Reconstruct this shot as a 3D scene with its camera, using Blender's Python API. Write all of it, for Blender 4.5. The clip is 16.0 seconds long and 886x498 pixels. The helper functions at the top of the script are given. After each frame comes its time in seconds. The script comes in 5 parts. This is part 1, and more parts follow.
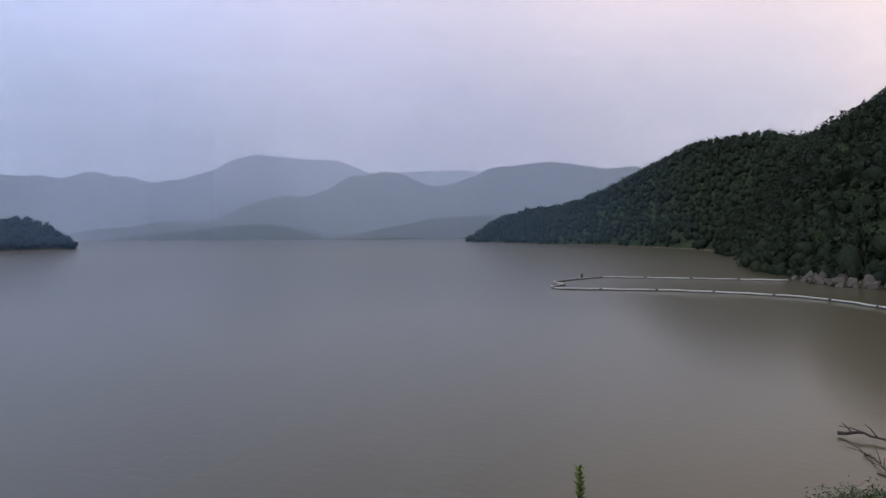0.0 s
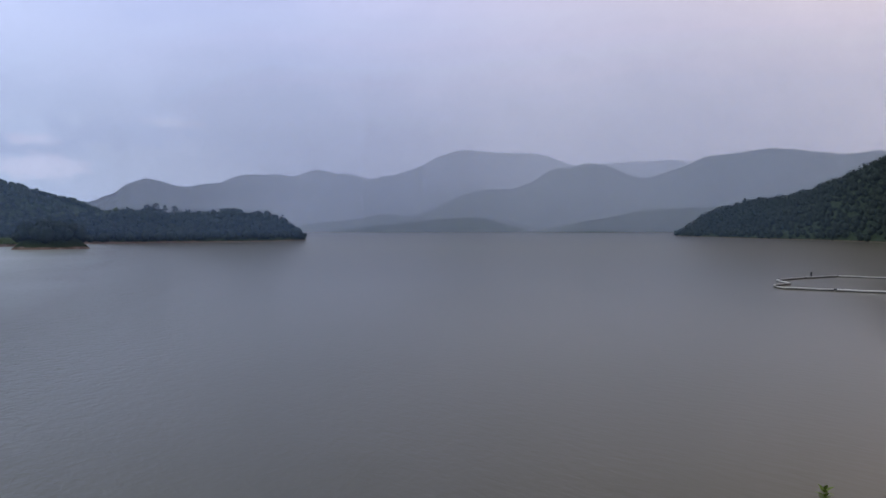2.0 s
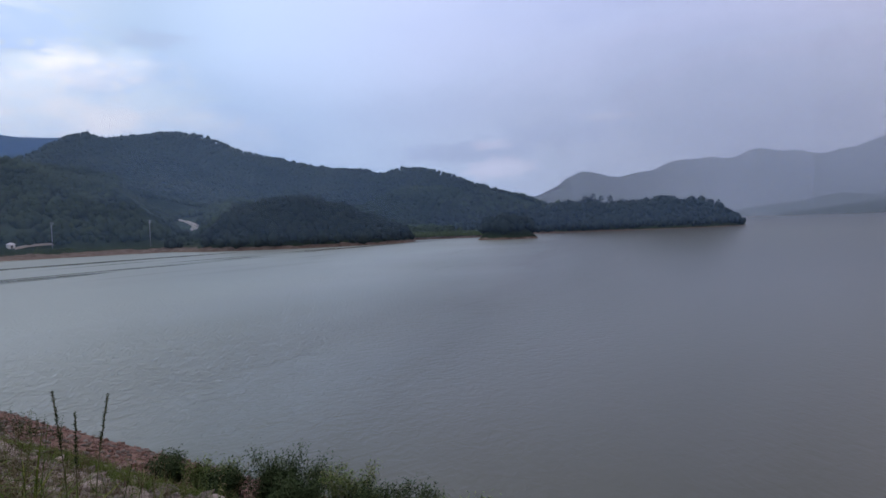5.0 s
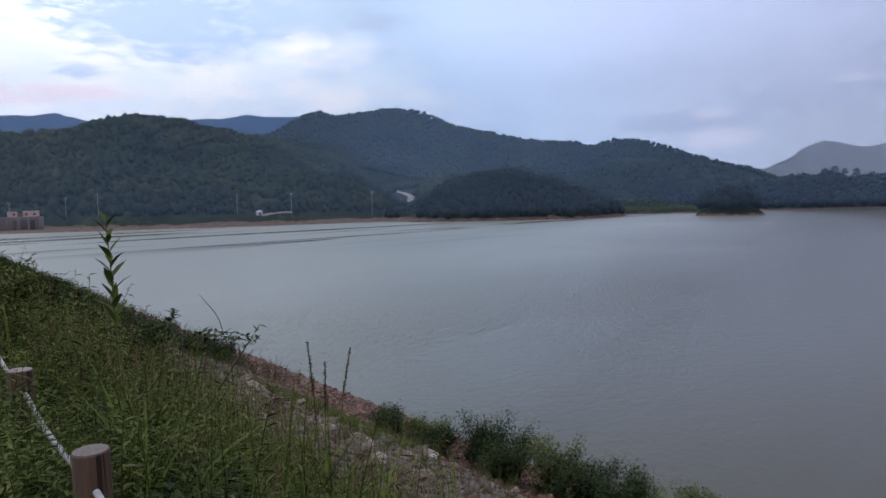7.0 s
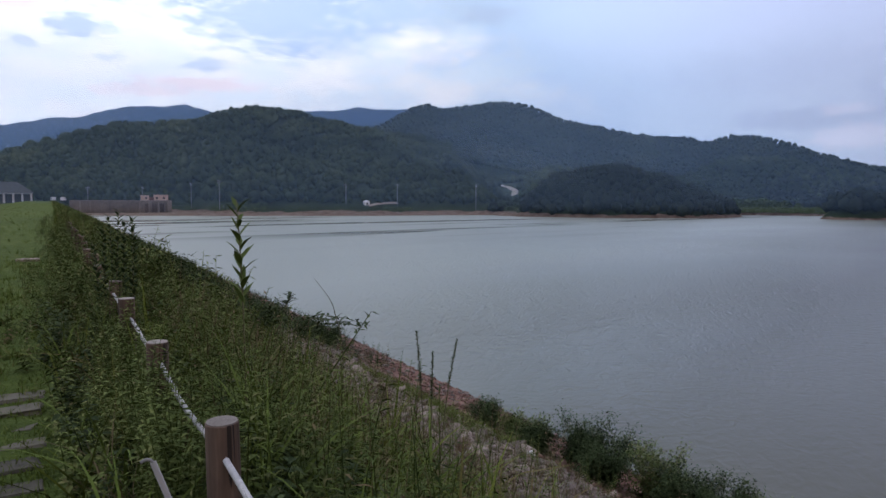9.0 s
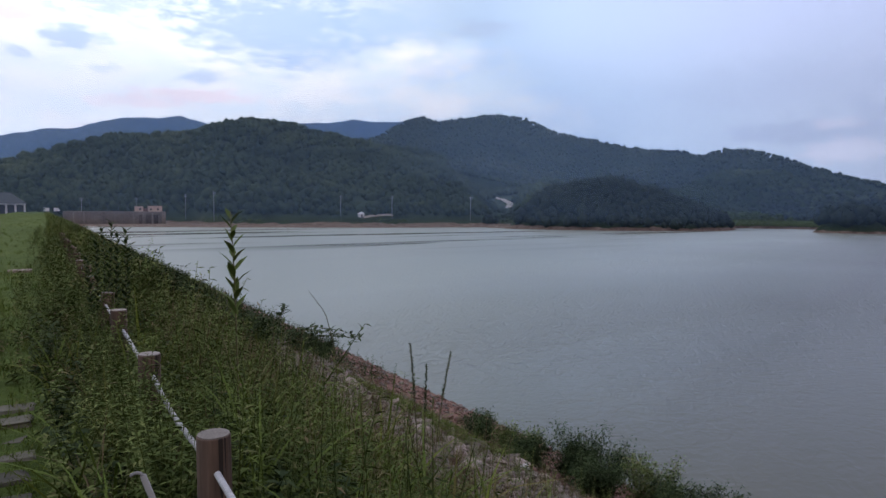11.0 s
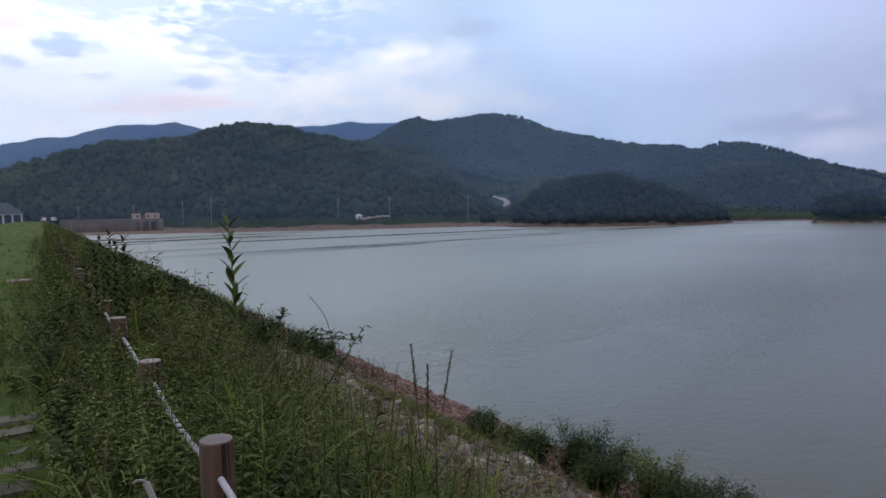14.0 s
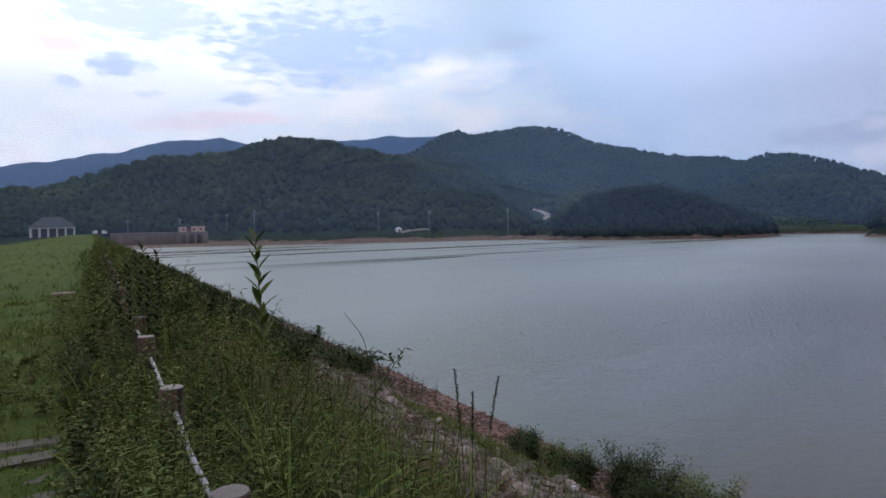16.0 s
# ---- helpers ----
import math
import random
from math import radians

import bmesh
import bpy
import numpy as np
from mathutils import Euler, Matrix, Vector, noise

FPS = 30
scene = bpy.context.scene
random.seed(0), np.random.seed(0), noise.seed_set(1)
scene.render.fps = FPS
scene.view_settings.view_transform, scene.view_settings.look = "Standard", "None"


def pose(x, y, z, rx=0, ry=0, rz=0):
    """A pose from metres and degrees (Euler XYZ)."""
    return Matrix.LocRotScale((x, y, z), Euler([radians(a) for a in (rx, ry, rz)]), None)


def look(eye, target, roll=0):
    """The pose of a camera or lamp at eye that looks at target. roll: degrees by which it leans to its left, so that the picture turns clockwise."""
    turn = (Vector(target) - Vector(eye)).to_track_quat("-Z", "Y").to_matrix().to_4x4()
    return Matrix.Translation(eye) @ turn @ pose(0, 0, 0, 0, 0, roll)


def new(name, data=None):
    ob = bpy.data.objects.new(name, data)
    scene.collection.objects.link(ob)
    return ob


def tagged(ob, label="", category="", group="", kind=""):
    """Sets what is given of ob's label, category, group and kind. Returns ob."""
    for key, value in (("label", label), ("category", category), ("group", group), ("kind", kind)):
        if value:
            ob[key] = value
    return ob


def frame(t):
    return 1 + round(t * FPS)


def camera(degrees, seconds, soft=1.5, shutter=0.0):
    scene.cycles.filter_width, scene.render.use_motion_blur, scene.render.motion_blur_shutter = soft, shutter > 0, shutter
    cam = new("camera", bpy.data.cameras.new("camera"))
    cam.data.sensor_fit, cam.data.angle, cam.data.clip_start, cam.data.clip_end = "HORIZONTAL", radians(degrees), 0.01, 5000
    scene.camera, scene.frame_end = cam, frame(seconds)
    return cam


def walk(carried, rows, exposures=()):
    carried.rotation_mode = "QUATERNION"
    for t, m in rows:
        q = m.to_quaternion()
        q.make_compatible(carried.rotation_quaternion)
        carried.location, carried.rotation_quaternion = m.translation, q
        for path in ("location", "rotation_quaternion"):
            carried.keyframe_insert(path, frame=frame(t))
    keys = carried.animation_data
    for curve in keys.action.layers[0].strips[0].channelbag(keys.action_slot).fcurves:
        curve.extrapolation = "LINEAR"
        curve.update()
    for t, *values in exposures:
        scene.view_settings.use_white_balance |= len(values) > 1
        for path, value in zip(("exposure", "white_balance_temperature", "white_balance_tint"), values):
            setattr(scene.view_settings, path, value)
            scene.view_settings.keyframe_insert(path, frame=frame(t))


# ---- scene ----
# The lake's level is z = 0. The dam's crest runs along +y, the water lies towards +x.
cam = camera(66.35, 16.0, soft=1.5)
EYE_ROWS = [
    (0, 0.201, -0.532, 8.000, 108.51, -1.15, -0.36), (0.5, 0.212, -0.497, 8.000, 103.83, -1.37, -0.28), (1, 0.219, -0.463, 8.000, 99.35, -1.42, 0.22),
    (1.5, 0.223, -0.430, 8.000, 95.14, -1.55, 0.15), (2, 0.224, -0.402, 8.000, 91.58, -1.67, -0.13), (2.5, 0.224, -0.373, 8.000, 87.90, -1.74, -0.46),
    (3, 0.222, -0.344, 8.000, 84.18, -1.84, -0.49), (3.5, 0.214, -0.293, 8.000, 77.68, -1.86, -0.89), (4, 0.197, -0.235, 8.000, 69.95, -2.00, -1.13),
    (4.5, 0.172, -0.179, 8.000, 62.12, -2.00, -1.47), (5, 0.148, -0.138, 8.000, 56.09, -2.03, -2.12), (5.2, 0.138, -0.125, 8.000, 53.96, -2.31, -2.13),
    (7.3, 0.046, -0.031, 8.000, 37.10, -3.84, -1.02), (7.5, 0.041, -0.026, 8.000, 36.23, -3.87, -0.74), (8, 0.027, -0.017, 8.000, 34.18, -3.99, -0.02),
    (8.5, 0.012, -0.007, 8.000, 31.87, -4.25, 0.35), (9, 0.000, 0.000, 8.000, 30.06, -4.22, 0.19), (11.5, 0.003, -0.002, 8.000, 30.56, -2.90, 0.36),
    (12, 0.001, -0.001, 8.000, 30.19, -2.73, 0.05), (12.5, 0.002, -0.001, 8.000, 30.30, -2.74, -0.22), (13, 0.007, -0.004, 8.000, 31.16, -2.82, -0.86),
    (13.5, 0.009, -0.005, 8.000, 31.39, -3.03, -1.02), (14, 0.004, -0.002, 8.000, 30.64, -3.21, -1.01), (14.5, -0.001, 0.001, 8.000, 29.91, -3.01, -0.87),
    (15, 0.056, 0.118, 8.000, 28.99, -2.47, -0.69), (15.5, 0.116, 0.244, 8.000, 28.34, -2.23, -0.97), (16, 0.174, 0.383, 8.000, 27.33, -2.04, -1.05)]


def heading(x, y, z, bearing, pitch, roll):
    """A camera pose from a bearing (clockwise from +y), a pitch and a roll, in degrees."""
    b, p = radians(bearing), radians(pitch)
    way = Vector((math.sin(b) * math.cos(p), math.cos(b) * math.cos(p), math.sin(p)))
    eye = Vector((x, y, z))
    return look(eye, eye + way, roll)


walk(cam, [(t, heading(*row)) for t, *row in EYE_ROWS], [(0.0, 0.10), (1.5, 0.03), (2.5, -0.06), (5.0, -0.09), (7.3, 0.0), (14.0, -0.03), (16.0, -0.06)])

# ---- sky and sun ----
SUN_BEARING, SUN_HEIGHT = -8.0, 24.0


class Nodes:
    """A small helper to write node trees in few lines."""

    def __init__(self, tree):
        self.tree = tree
        tree.nodes.clear()

    def add(self, kind, settings=None, **inputs):
        node = self.tree.nodes.new("ShaderNode" + kind)
        for key, value in (settings or {}).items():
            setattr(node, key, value)
        for key, value in inputs.items():
            key = int(key[1:]) if key[0] == "i" and key[1:].isdigit() else key.replace("_", " ")
            self.link(value, node.inputs[key])
        return node

    def link(self, value, socket):
        if isinstance(value, bpy.types.Node):
            value = value.outputs[0]
        if isinstance(value, bpy.types.NodeSocket):
            self.tree.links.new(value, socket)
        else:
            socket.default_value = value

    def mix(self, fac, a, b, blend="MIX"):
        node = self.tree.nodes.new("ShaderNodeMix")
        node.data_type, node.blend_type = "RGBA", blend
        self.link(fac, node.inputs[0])
        self.link(a if not isinstance(a, tuple) else (*a, 1)[:4], node.inputs[6])
        self.link(b if not isinstance(b, tuple) else (*b, 1)[:4], node.inputs[7])
        return node.outputs[2]

    def math(self, op, a, b=0.0, c=0.0, clamp=False):
        node = self.tree.nodes.new("ShaderNodeMath")
        node.operation, node.use_clamp = op, clamp
        for n, v in enumerate((a, b, c)):
            self.link(v, node.inputs[n])
        return node.outputs[0]

    def ramp(self, fac, stops):
        node = self.tree.nodes.new("ShaderNodeValToRGB")
        self.link(fac, node.inputs[0])
        el = node.color_ramp.elements
        while len(el) < len(stops):
            el.new(0.5)
        for e, (at, colour) in zip(el, stops):
            e.position = at
            e.color = (*colour, 1)[:4] if isinstance(colour, tuple) else (colour, colour, colour, 1)
        return node.outputs[0]

    def span(self, value, a, b, lo=0.0, hi=1.0):
        node = self.tree.nodes.new("ShaderNodeMapRange")
        node.interpolation_type = "SMOOTHSTEP"
        for n, v in enumerate((value, a, b, lo, hi)):
            self.link(v, node.inputs[n])
        return node.outputs[0]

    def noise(self, vector, scale, detail=4.0, rough=0.55, distortion=0.0):
        return self.add("TexNoise", Vector=vector, Scale=scale, Detail=detail, Roughness=rough, Distortion=distortion).outputs[0]


world = bpy.data.worlds.new("evening_sky")
scene.world = world
world.use_nodes = True
n = Nodes(world.node_tree)
way = n.add("TexCoord").outputs["Generated"]
sep = n.add("SeparateXYZ", Vector=way)
up = sep.outputs["Z"]
b = radians(SUN_BEARING)
toward = n.add("VectorMath", {"operation": "DOT_PRODUCT"}, i0=way, i1=(math.sin(b), math.cos(b), 0.0)).outputs["Value"]
nishita = n.add("TexSky", {"sky_type": "NISHITA", "sun_disc": False, "sun_elevation": radians(SUN_HEIGHT), "sun_rotation": b, "air_density": 1.2, "dust_density": 2.0})
blue = n.mix(1.0, nishita.outputs[0], (0.045, 0.052, 0.060), "MULTIPLY")
# the cloud deck: rosy grey away from the sun, lavender between, pale blue and white towards it
side = n.math("MULTIPLY_ADD", toward, 0.5, 0.5)
deck_high = n.ramp(side, [(0.0, (0.84, 0.65, 0.62)), (0.08, (0.77, 0.62, 0.63)), (0.265, (0.505, 0.465, 0.595)), (0.525, (0.43, 0.47, 0.725)), (0.72, (0.47, 0.54, 0.82)), (0.865, (0.48, 0.61, 0.88)), (1.0, (0.50, 0.62, 0.88))])
deck_low = n.ramp(side, [(0.0, (0.66, 0.53, 0.51)), (0.08, (0.60, 0.49, 0.50)), (0.265, (0.46, 0.42, 0.495)), (0.525, (0.40, 0.425, 0.59)), (0.72, (0.44, 0.52, 0.73)), (0.865, (0.46, 0.57, 0.80)), (1.0, (0.47, 0.56, 0.72))])
deck = n.mix(1.0, n.mix(n.span(up, 0.06, 0.27), deck_low, deck_high), (1.03, 1.05, 1.02), "MULTIPLY")
bearing = n.math("MULTIPLY", n.math("ARCTAN2", sep.outputs["X"], sep.outputs["Y"]), 57.2958)
height = n.math("MULTIPLY", n.math("ARCSINE", up), 57.2958)
chart = n.add("CombineXYZ", X=bearing, Y=n.math("MULTIPLY", height, 2.6), Z=3.0)
flat = n.add("Mapping", Vector=way, Scale=(1.0, 1.0, 3.0))
billow = n.noise(flat, 2.4, 5.0, 0.6, 0.3)
deck = n.mix(n.span(billow, 0.40, 0.70, 0.0, 0.42), deck, n.mix(1.0, deck, (0.74, 0.78, 0.86), "MULTIPLY"))
# broken cloud towards the sun: white banks over pale blue
open_sky = n.span(bearing, 42.0, 30.0)
deck = n.mix(n.math("MULTIPLY", open_sky, 0.30), deck, blue)
lid = n.math("MULTIPLY", n.ramp(n.math("MULTIPLY_ADD", bearing, 1.0 / 60, 1.0 / 6), [(0.0, 0.62), (0.30, 0.66), (0.38, 0.58), (0.46, 0.52), (0.58, 0.64), (0.70, 0.70), (0.77, 0.62), (0.88, 0.45), (1.0, 0.35)]), 20.0)
banks = n.math("ADD", n.math("MULTIPLY_ADD", n.noise(chart, 0.11, 6.0, 0.60, 0.6), 12.0, -6.0), n.math("SUBTRACT", lid, height))
bank = n.math("MULTIPLY", n.span(banks, -1.6, 1.8), n.span(n.math("MULTIPLY_ADD", n.noise(chart, 0.16, 5.0, 0.6), 14.0, bearing), 52.0, 36.0))
white = n.mix(n.span(n.noise(chart, 0.2, 4.0, 0.6), 0.35, 0.65), (0.70, 0.80, 0.94), (0.94, 0.93, 0.97))
sky = n.mix(n.math("MULTIPLY", bank, 0.92), deck, white)
rosy = n.math("MULTIPLY", n.span(n.noise(chart, 0.09, 3.0, 0.5), 0.52, 0.66), n.span(bearing, 18.0, -6.0))
sky = n.mix(n.math("MULTIPLY", rosy, 0.7), sky, (0.84, 0.68, 0.74))
# the cloud thins and glows round the hidden sun
s = radians(SUN_HEIGHT)
near_sun = n.add("VectorMath", {"operation": "DOT_PRODUCT"}, i0=way, i1=(math.sin(b) * math.cos(s), math.cos(b) * math.cos(s), math.sin(s))).outputs["Value"]
sky = n.mix(n.span(near_sun, 0.76, 0.99, 0.0, 0.55), sky, (1.04, 1.08, 1.18))
# thin overcast, brighter overhead than low down
sky = n.mix(n.math("MULTIPLY", n.span(up, 0.27, 0.62, 0.0, 0.85), n.span(side, 0.40, 0.85)), sky, (0.93, 1.0, 1.12))
# small grey-blue scud in front of the white
frayed = n.noise(chart, 0.75, 5.0, 0.62)


def scud(sky, at, high, wide, tall, dense, colour):
    dx = n.math("DIVIDE", n.math("SUBTRACT", bearing, at), wide)
    dy = n.math("DIVIDE", n.math("SUBTRACT", height, high), tall)
    far = n.math("ADD", n.math("SQRT", n.math("ADD", n.math("MULTIPLY", dx, dx), n.math("MULTIPLY", dy, dy))), n.math("MULTIPLY_ADD", frayed, 2.6, -1.3))
    return n.mix(n.span(far, 1.25, 0.45, 0.0, dense), sky, colour)


for at, high, wide, tall, dense in ((17.0, 14.4, 7.5, 3.0, 0.8), (25.0, 15.0, 4.5, 1.6, 0.6), (4.0, 16.0, 7.0, 1.8, 0.5)):
    sky = scud(sky, at, high, wide, tall, dense, (0.42, 0.56, 0.86))
for at, high, wide, tall, dense in ((2.1, 12.4, 2.1, 0.9, 0.75), (-1.2, 11.0, 1.0, 0.45, 0.5), (11.1, 10.3, 1.7, 0.6, 0.6), (4.2, 10.4, 1.2, 0.35, 0.4), (29.5, 11.6, 2.6, 1.3, 0.35), (33.0, 12.4, 3.2, 1.6, 0.3)):
    sky = scud(sky, at, high, wide, tall, dense, (0.42, 0.56, 0.85))
for at, high, wide, tall, dense in ((59.0, 6.0, 6.0, 1.1, 0.65), (66.5, 7.3, 6.5, 1.2, 0.55), (57.0, 9.5, 9.0, 2.2, 0.28), (76.0, 10.5, 9.0, 1.6, 0.22), (33.5, 14.8, 3.0, 0.7, 0.35), (72.0, 13.5, 5.0, 1.0, 0.18)):
    sky = scud(sky, at, high, wide, tall, dense, (0.34, 0.40, 0.60))
for at, high, wide, tall, dense in ((61.0, 4.6, 3.0, 1.0, 0.5), (70.0, 8.3, 2.2, 0.3, 0.4), (60.5, 6.6, 1.6, 0.5, 0.4)):
    sky = scud(sky, at, high, wide, tall, dense, (0.66, 0.66, 0.84))
for at, high, wide, tall, dense in ((10.5, 8.9, 5.0, 0.55, 0.6), (6.5, 8.1, 4.0, 0.4, 0.5), (-1.6, 13.6, 2.0, 0.55, 0.7)):
    sky = scud(sky, at, high, wide, tall, dense, (0.93, 0.74, 0.82))
n.add("OutputWorld", Surface=n.add("Background", Color=sky, Strength=1.3))

sun = new("sun", bpy.data.lights.new("sun", "SUN"))
sun.data.energy, sun.data.angle, sun.data.color = 0.5, radians(14), (1.0, 0.93, 0.84)
s = radians(SUN_HEIGHT)
sun.matrix_world = look((0, 0, 0), (-math.sin(b) * math.cos(s), -math.cos(b) * math.cos(s), -math.sin(s)))


# ---- materials ----
def material(name):
    m = bpy.data.materials.new(name)
    m.use_nodes = True
    return m, Nodes(m.node_tree)


def finish(n, shader):
    n.add("OutputMaterial", Surface=shader)


def foliage(name, dark, mid, light, grain=0.9, bump=0.6, rough=0.9, sheen=0.06, patch=0.02, strong=0.6, dead=None, each=0.5):
    """Leaves: each clump its own green, mottled by a fine noise."""
    m, n = material(name)
    at = n.add("NewGeometry")
    own = at.outputs["Random Per Island"]
    where = n.add("TexCoord").outputs["Object"]
    fine = n.noise(where, 1.0 / grain, 5.0, 0.65)
    broad = n.noise(where, patch, 3.0, 0.55)
    tone = n.math("MULTIPLY_ADD", own, each, n.math("MULTIPLY_ADD", fine, 1.0 - each, n.math("MULTIPLY_ADD", broad, strong, -0.05 - strong * 0.5)), clamp=True)
    colour = n.ramp(tone, [(0.0, dark), (0.5, mid), (1.0, light)])
    if dead:
        colour = n.mix(n.math("MULTIPLY", n.span(own, 0.80, 0.95), n.span(n.noise(where, 0.7, 3.0), 0.35, 0.65)), colour, dead)
    relief = n.add("Bump", Strength=bump, Distance=grain * 0.6, Height=n.noise(where, 2.2 / grain, 4.0, 0.7))
    leaf = n.add("BsdfPrincipled", Base_Color=colour, Roughness=rough, Normal=relief)
    leaf.inputs["Specular IOR Level"].default_value = sheen
    finish(n, leaf)
    return m


M_FOREST = foliage("forest_leaves", (0.015, 0.024, 0.013), (0.036, 0.052, 0.025), (0.078, 0.094, 0.042), grain=1.2, bump=0.8, patch=0.018, strong=1.5, each=0.25)
M_FAR = foliage("distant_leaves", (0.018, 0.027, 0.016), (0.032, 0.045, 0.024), (0.055, 0.068, 0.034), grain=4.0, bump=0.5, patch=0.010, strong=1.6, each=0.12)
# a darker copy of the forest leaves: the nearer hills' shade put into colour
M_SHADE = foliage("shaded_wood_leaves", (0.015, 0.022, 0.016), (0.023, 0.032, 0.022), (0.036, 0.046, 0.030), grain=0.8, bump=0.6, patch=0.03, strong=1.0, each=0.3)
M_PINE = foliage("pine_needles", (0.010, 0.020, 0.012), (0.020, 0.036, 0.020), (0.040, 0.058, 0.028), grain=0.9, bump=0.9)
M_WILLOW = foliage("marsh_willow_leaves", (0.035, 0.052, 0.020), (0.065, 0.092, 0.034), (0.11, 0.14, 0.055), grain=1.2)
M_REEDS = foliage("marsh_grass", (0.065, 0.095, 0.034), (0.105, 0.140, 0.052), (0.150, 0.180, 0.075), grain=1.2)


def land_material():
    m, n = material("wooded_land")
    where = n.add("NewGeometry").outputs["Position"]
    height = n.add("SeparateXYZ", Vector=where).outputs["Z"]
    crowns = n.noise(where, 0.09, 6.0, 0.7)
    broad = n.noise(where, 0.006, 4.0, 0.55)
    woods = n.ramp(n.math("ADD", n.math("MULTIPLY", crowns, 0.75), n.math("MULTIPLY", broad, 0.3)), [(0.3, (0.012, 0.022, 0.012)), (0.55, (0.030, 0.046, 0.022)), (0.8, (0.060, 0.080, 0.036))])
    earth = n.ramp(n.noise(where, 0.35, 6.0, 0.65), [(0.3, (0.095, 0.066, 0.052)), (0.55, (0.185, 0.138, 0.112)), (0.8, (0.31, 0.26, 0.23))])
    edge = n.math("MULTIPLY", n.math("MULTIPLY_ADD", n.noise(where, 0.12, 4.0, 0.6), 1.6, -0.1), n.span(n.add("SeparateXYZ", Vector=where).outputs["Y"], 60.0, 330.0, 0.5, 2.8))
    colour = n.mix(n.span(n.math("SUBTRACT", height, edge), -0.25, 0.25), earth, woods)
    relief = n.add("Bump", Strength=1.0, Distance=6.0, Height=crowns)
    land = n.add("BsdfPrincipled", Base_Color=colour, Roughness=0.9, Normal=relief)
    land.inputs["Specular IOR Level"].default_value = 0.1
    finish(n, land)
    return m


def water_material():
    m, n = material("turbid_water")
    where = n.add("NewGeometry").outputs["Position"]
    spot = n.add("SeparateXYZ", Vector=where)
    far = n.add("VectorMath", {"operation": "LENGTH"}, i0=where).outputs["Value"]

    def field(turn, across, along, detail=2.0, rough=0.5, bend=0.3):
        """Noise whose features are that many metres across and along a crest that runs at a turn from the x axis."""
        lie = n.add("Mapping", {"vector_type": "TEXTURE"}, Vector=where, Rotation=(0, 0, radians(turn)), Scale=(along, across, 1.0))
        return n.noise(lie, 1.0, detail, rough, bend)

    def crested(value):
        return n.math("SUBTRACT", 1.0, n.math("ABSOLUTE", n.math("MULTIPLY_ADD", value, 3.2, -1.6)))

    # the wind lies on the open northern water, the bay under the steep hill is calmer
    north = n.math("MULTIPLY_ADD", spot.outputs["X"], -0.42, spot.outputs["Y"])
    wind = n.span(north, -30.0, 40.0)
    streak = field(8.0, 24.0, 190.0, 3.0, 0.6)
    gust = n.span(streak, 0.38, 0.58, 0.5, 1.5)
    near = n.span(far, 18.0, 70.0, 0.35, 1.15)
    chop = n.math("MULTIPLY", crested(field(40.0, 0.52, 0.95)), 0.062)
    chop = n.math("MULTIPLY_ADD", crested(field(-20.0, 1.0, 1.8)), 0.058, chop)
    chop = n.math("MULTIPLY_ADD", crested(field(10.0, 2.6, 4.6)), n.span(far, 50.0, 170.0, 0.012, 0.22), chop)
    lap = n.math("MULTIPLY", field(42.0, 0.40, 1.0, 1.0, 0.5, 0.2), n.math("MULTIPLY", n.span(far, 25.0, 60.0, 0.010, 0.013), n.span(far, 90.0, 260.0, 1.0, 0.3)))
    height = n.mix(wind, lap, n.math("MULTIPLY", chop, n.math("MULTIPLY", gust, near)))
    relief = n.add("Bump", Strength=1.0, Distance=1.0, Height=height)
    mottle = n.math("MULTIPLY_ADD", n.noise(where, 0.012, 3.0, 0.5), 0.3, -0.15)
    # the sky's glare off the northern water is put into the base colour
    silt_and_glare = n.ramp(n.math("ADD", n.span(north, -45.0, 60.0), mottle), [(0.0, (0.064, 0.060, 0.027)), (0.5, (0.058, 0.056, 0.027)), (1.0, (0.29, 0.325, 0.30))])
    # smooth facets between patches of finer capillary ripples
    facets = n.add("BsdfPrincipled", Base_Color=silt_and_glare, Roughness=n.math("MULTIPLY_ADD", wind, 0.05, 0.13), IOR=1.333, Normal=relief)
    ripples = n.add("BsdfPrincipled", Base_Color=silt_and_glare, Roughness=0.29, IOR=1.333, Normal=relief)
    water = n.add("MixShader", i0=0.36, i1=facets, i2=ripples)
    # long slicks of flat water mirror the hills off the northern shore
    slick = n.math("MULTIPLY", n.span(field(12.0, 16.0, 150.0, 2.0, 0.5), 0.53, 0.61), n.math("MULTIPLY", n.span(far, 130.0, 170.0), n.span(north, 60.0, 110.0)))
    # dark base without the painted glare, so the hills' reflection shows dark
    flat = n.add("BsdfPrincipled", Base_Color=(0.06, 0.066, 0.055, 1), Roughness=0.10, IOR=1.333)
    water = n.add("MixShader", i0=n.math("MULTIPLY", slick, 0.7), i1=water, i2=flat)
    finish(n, water)
    return m


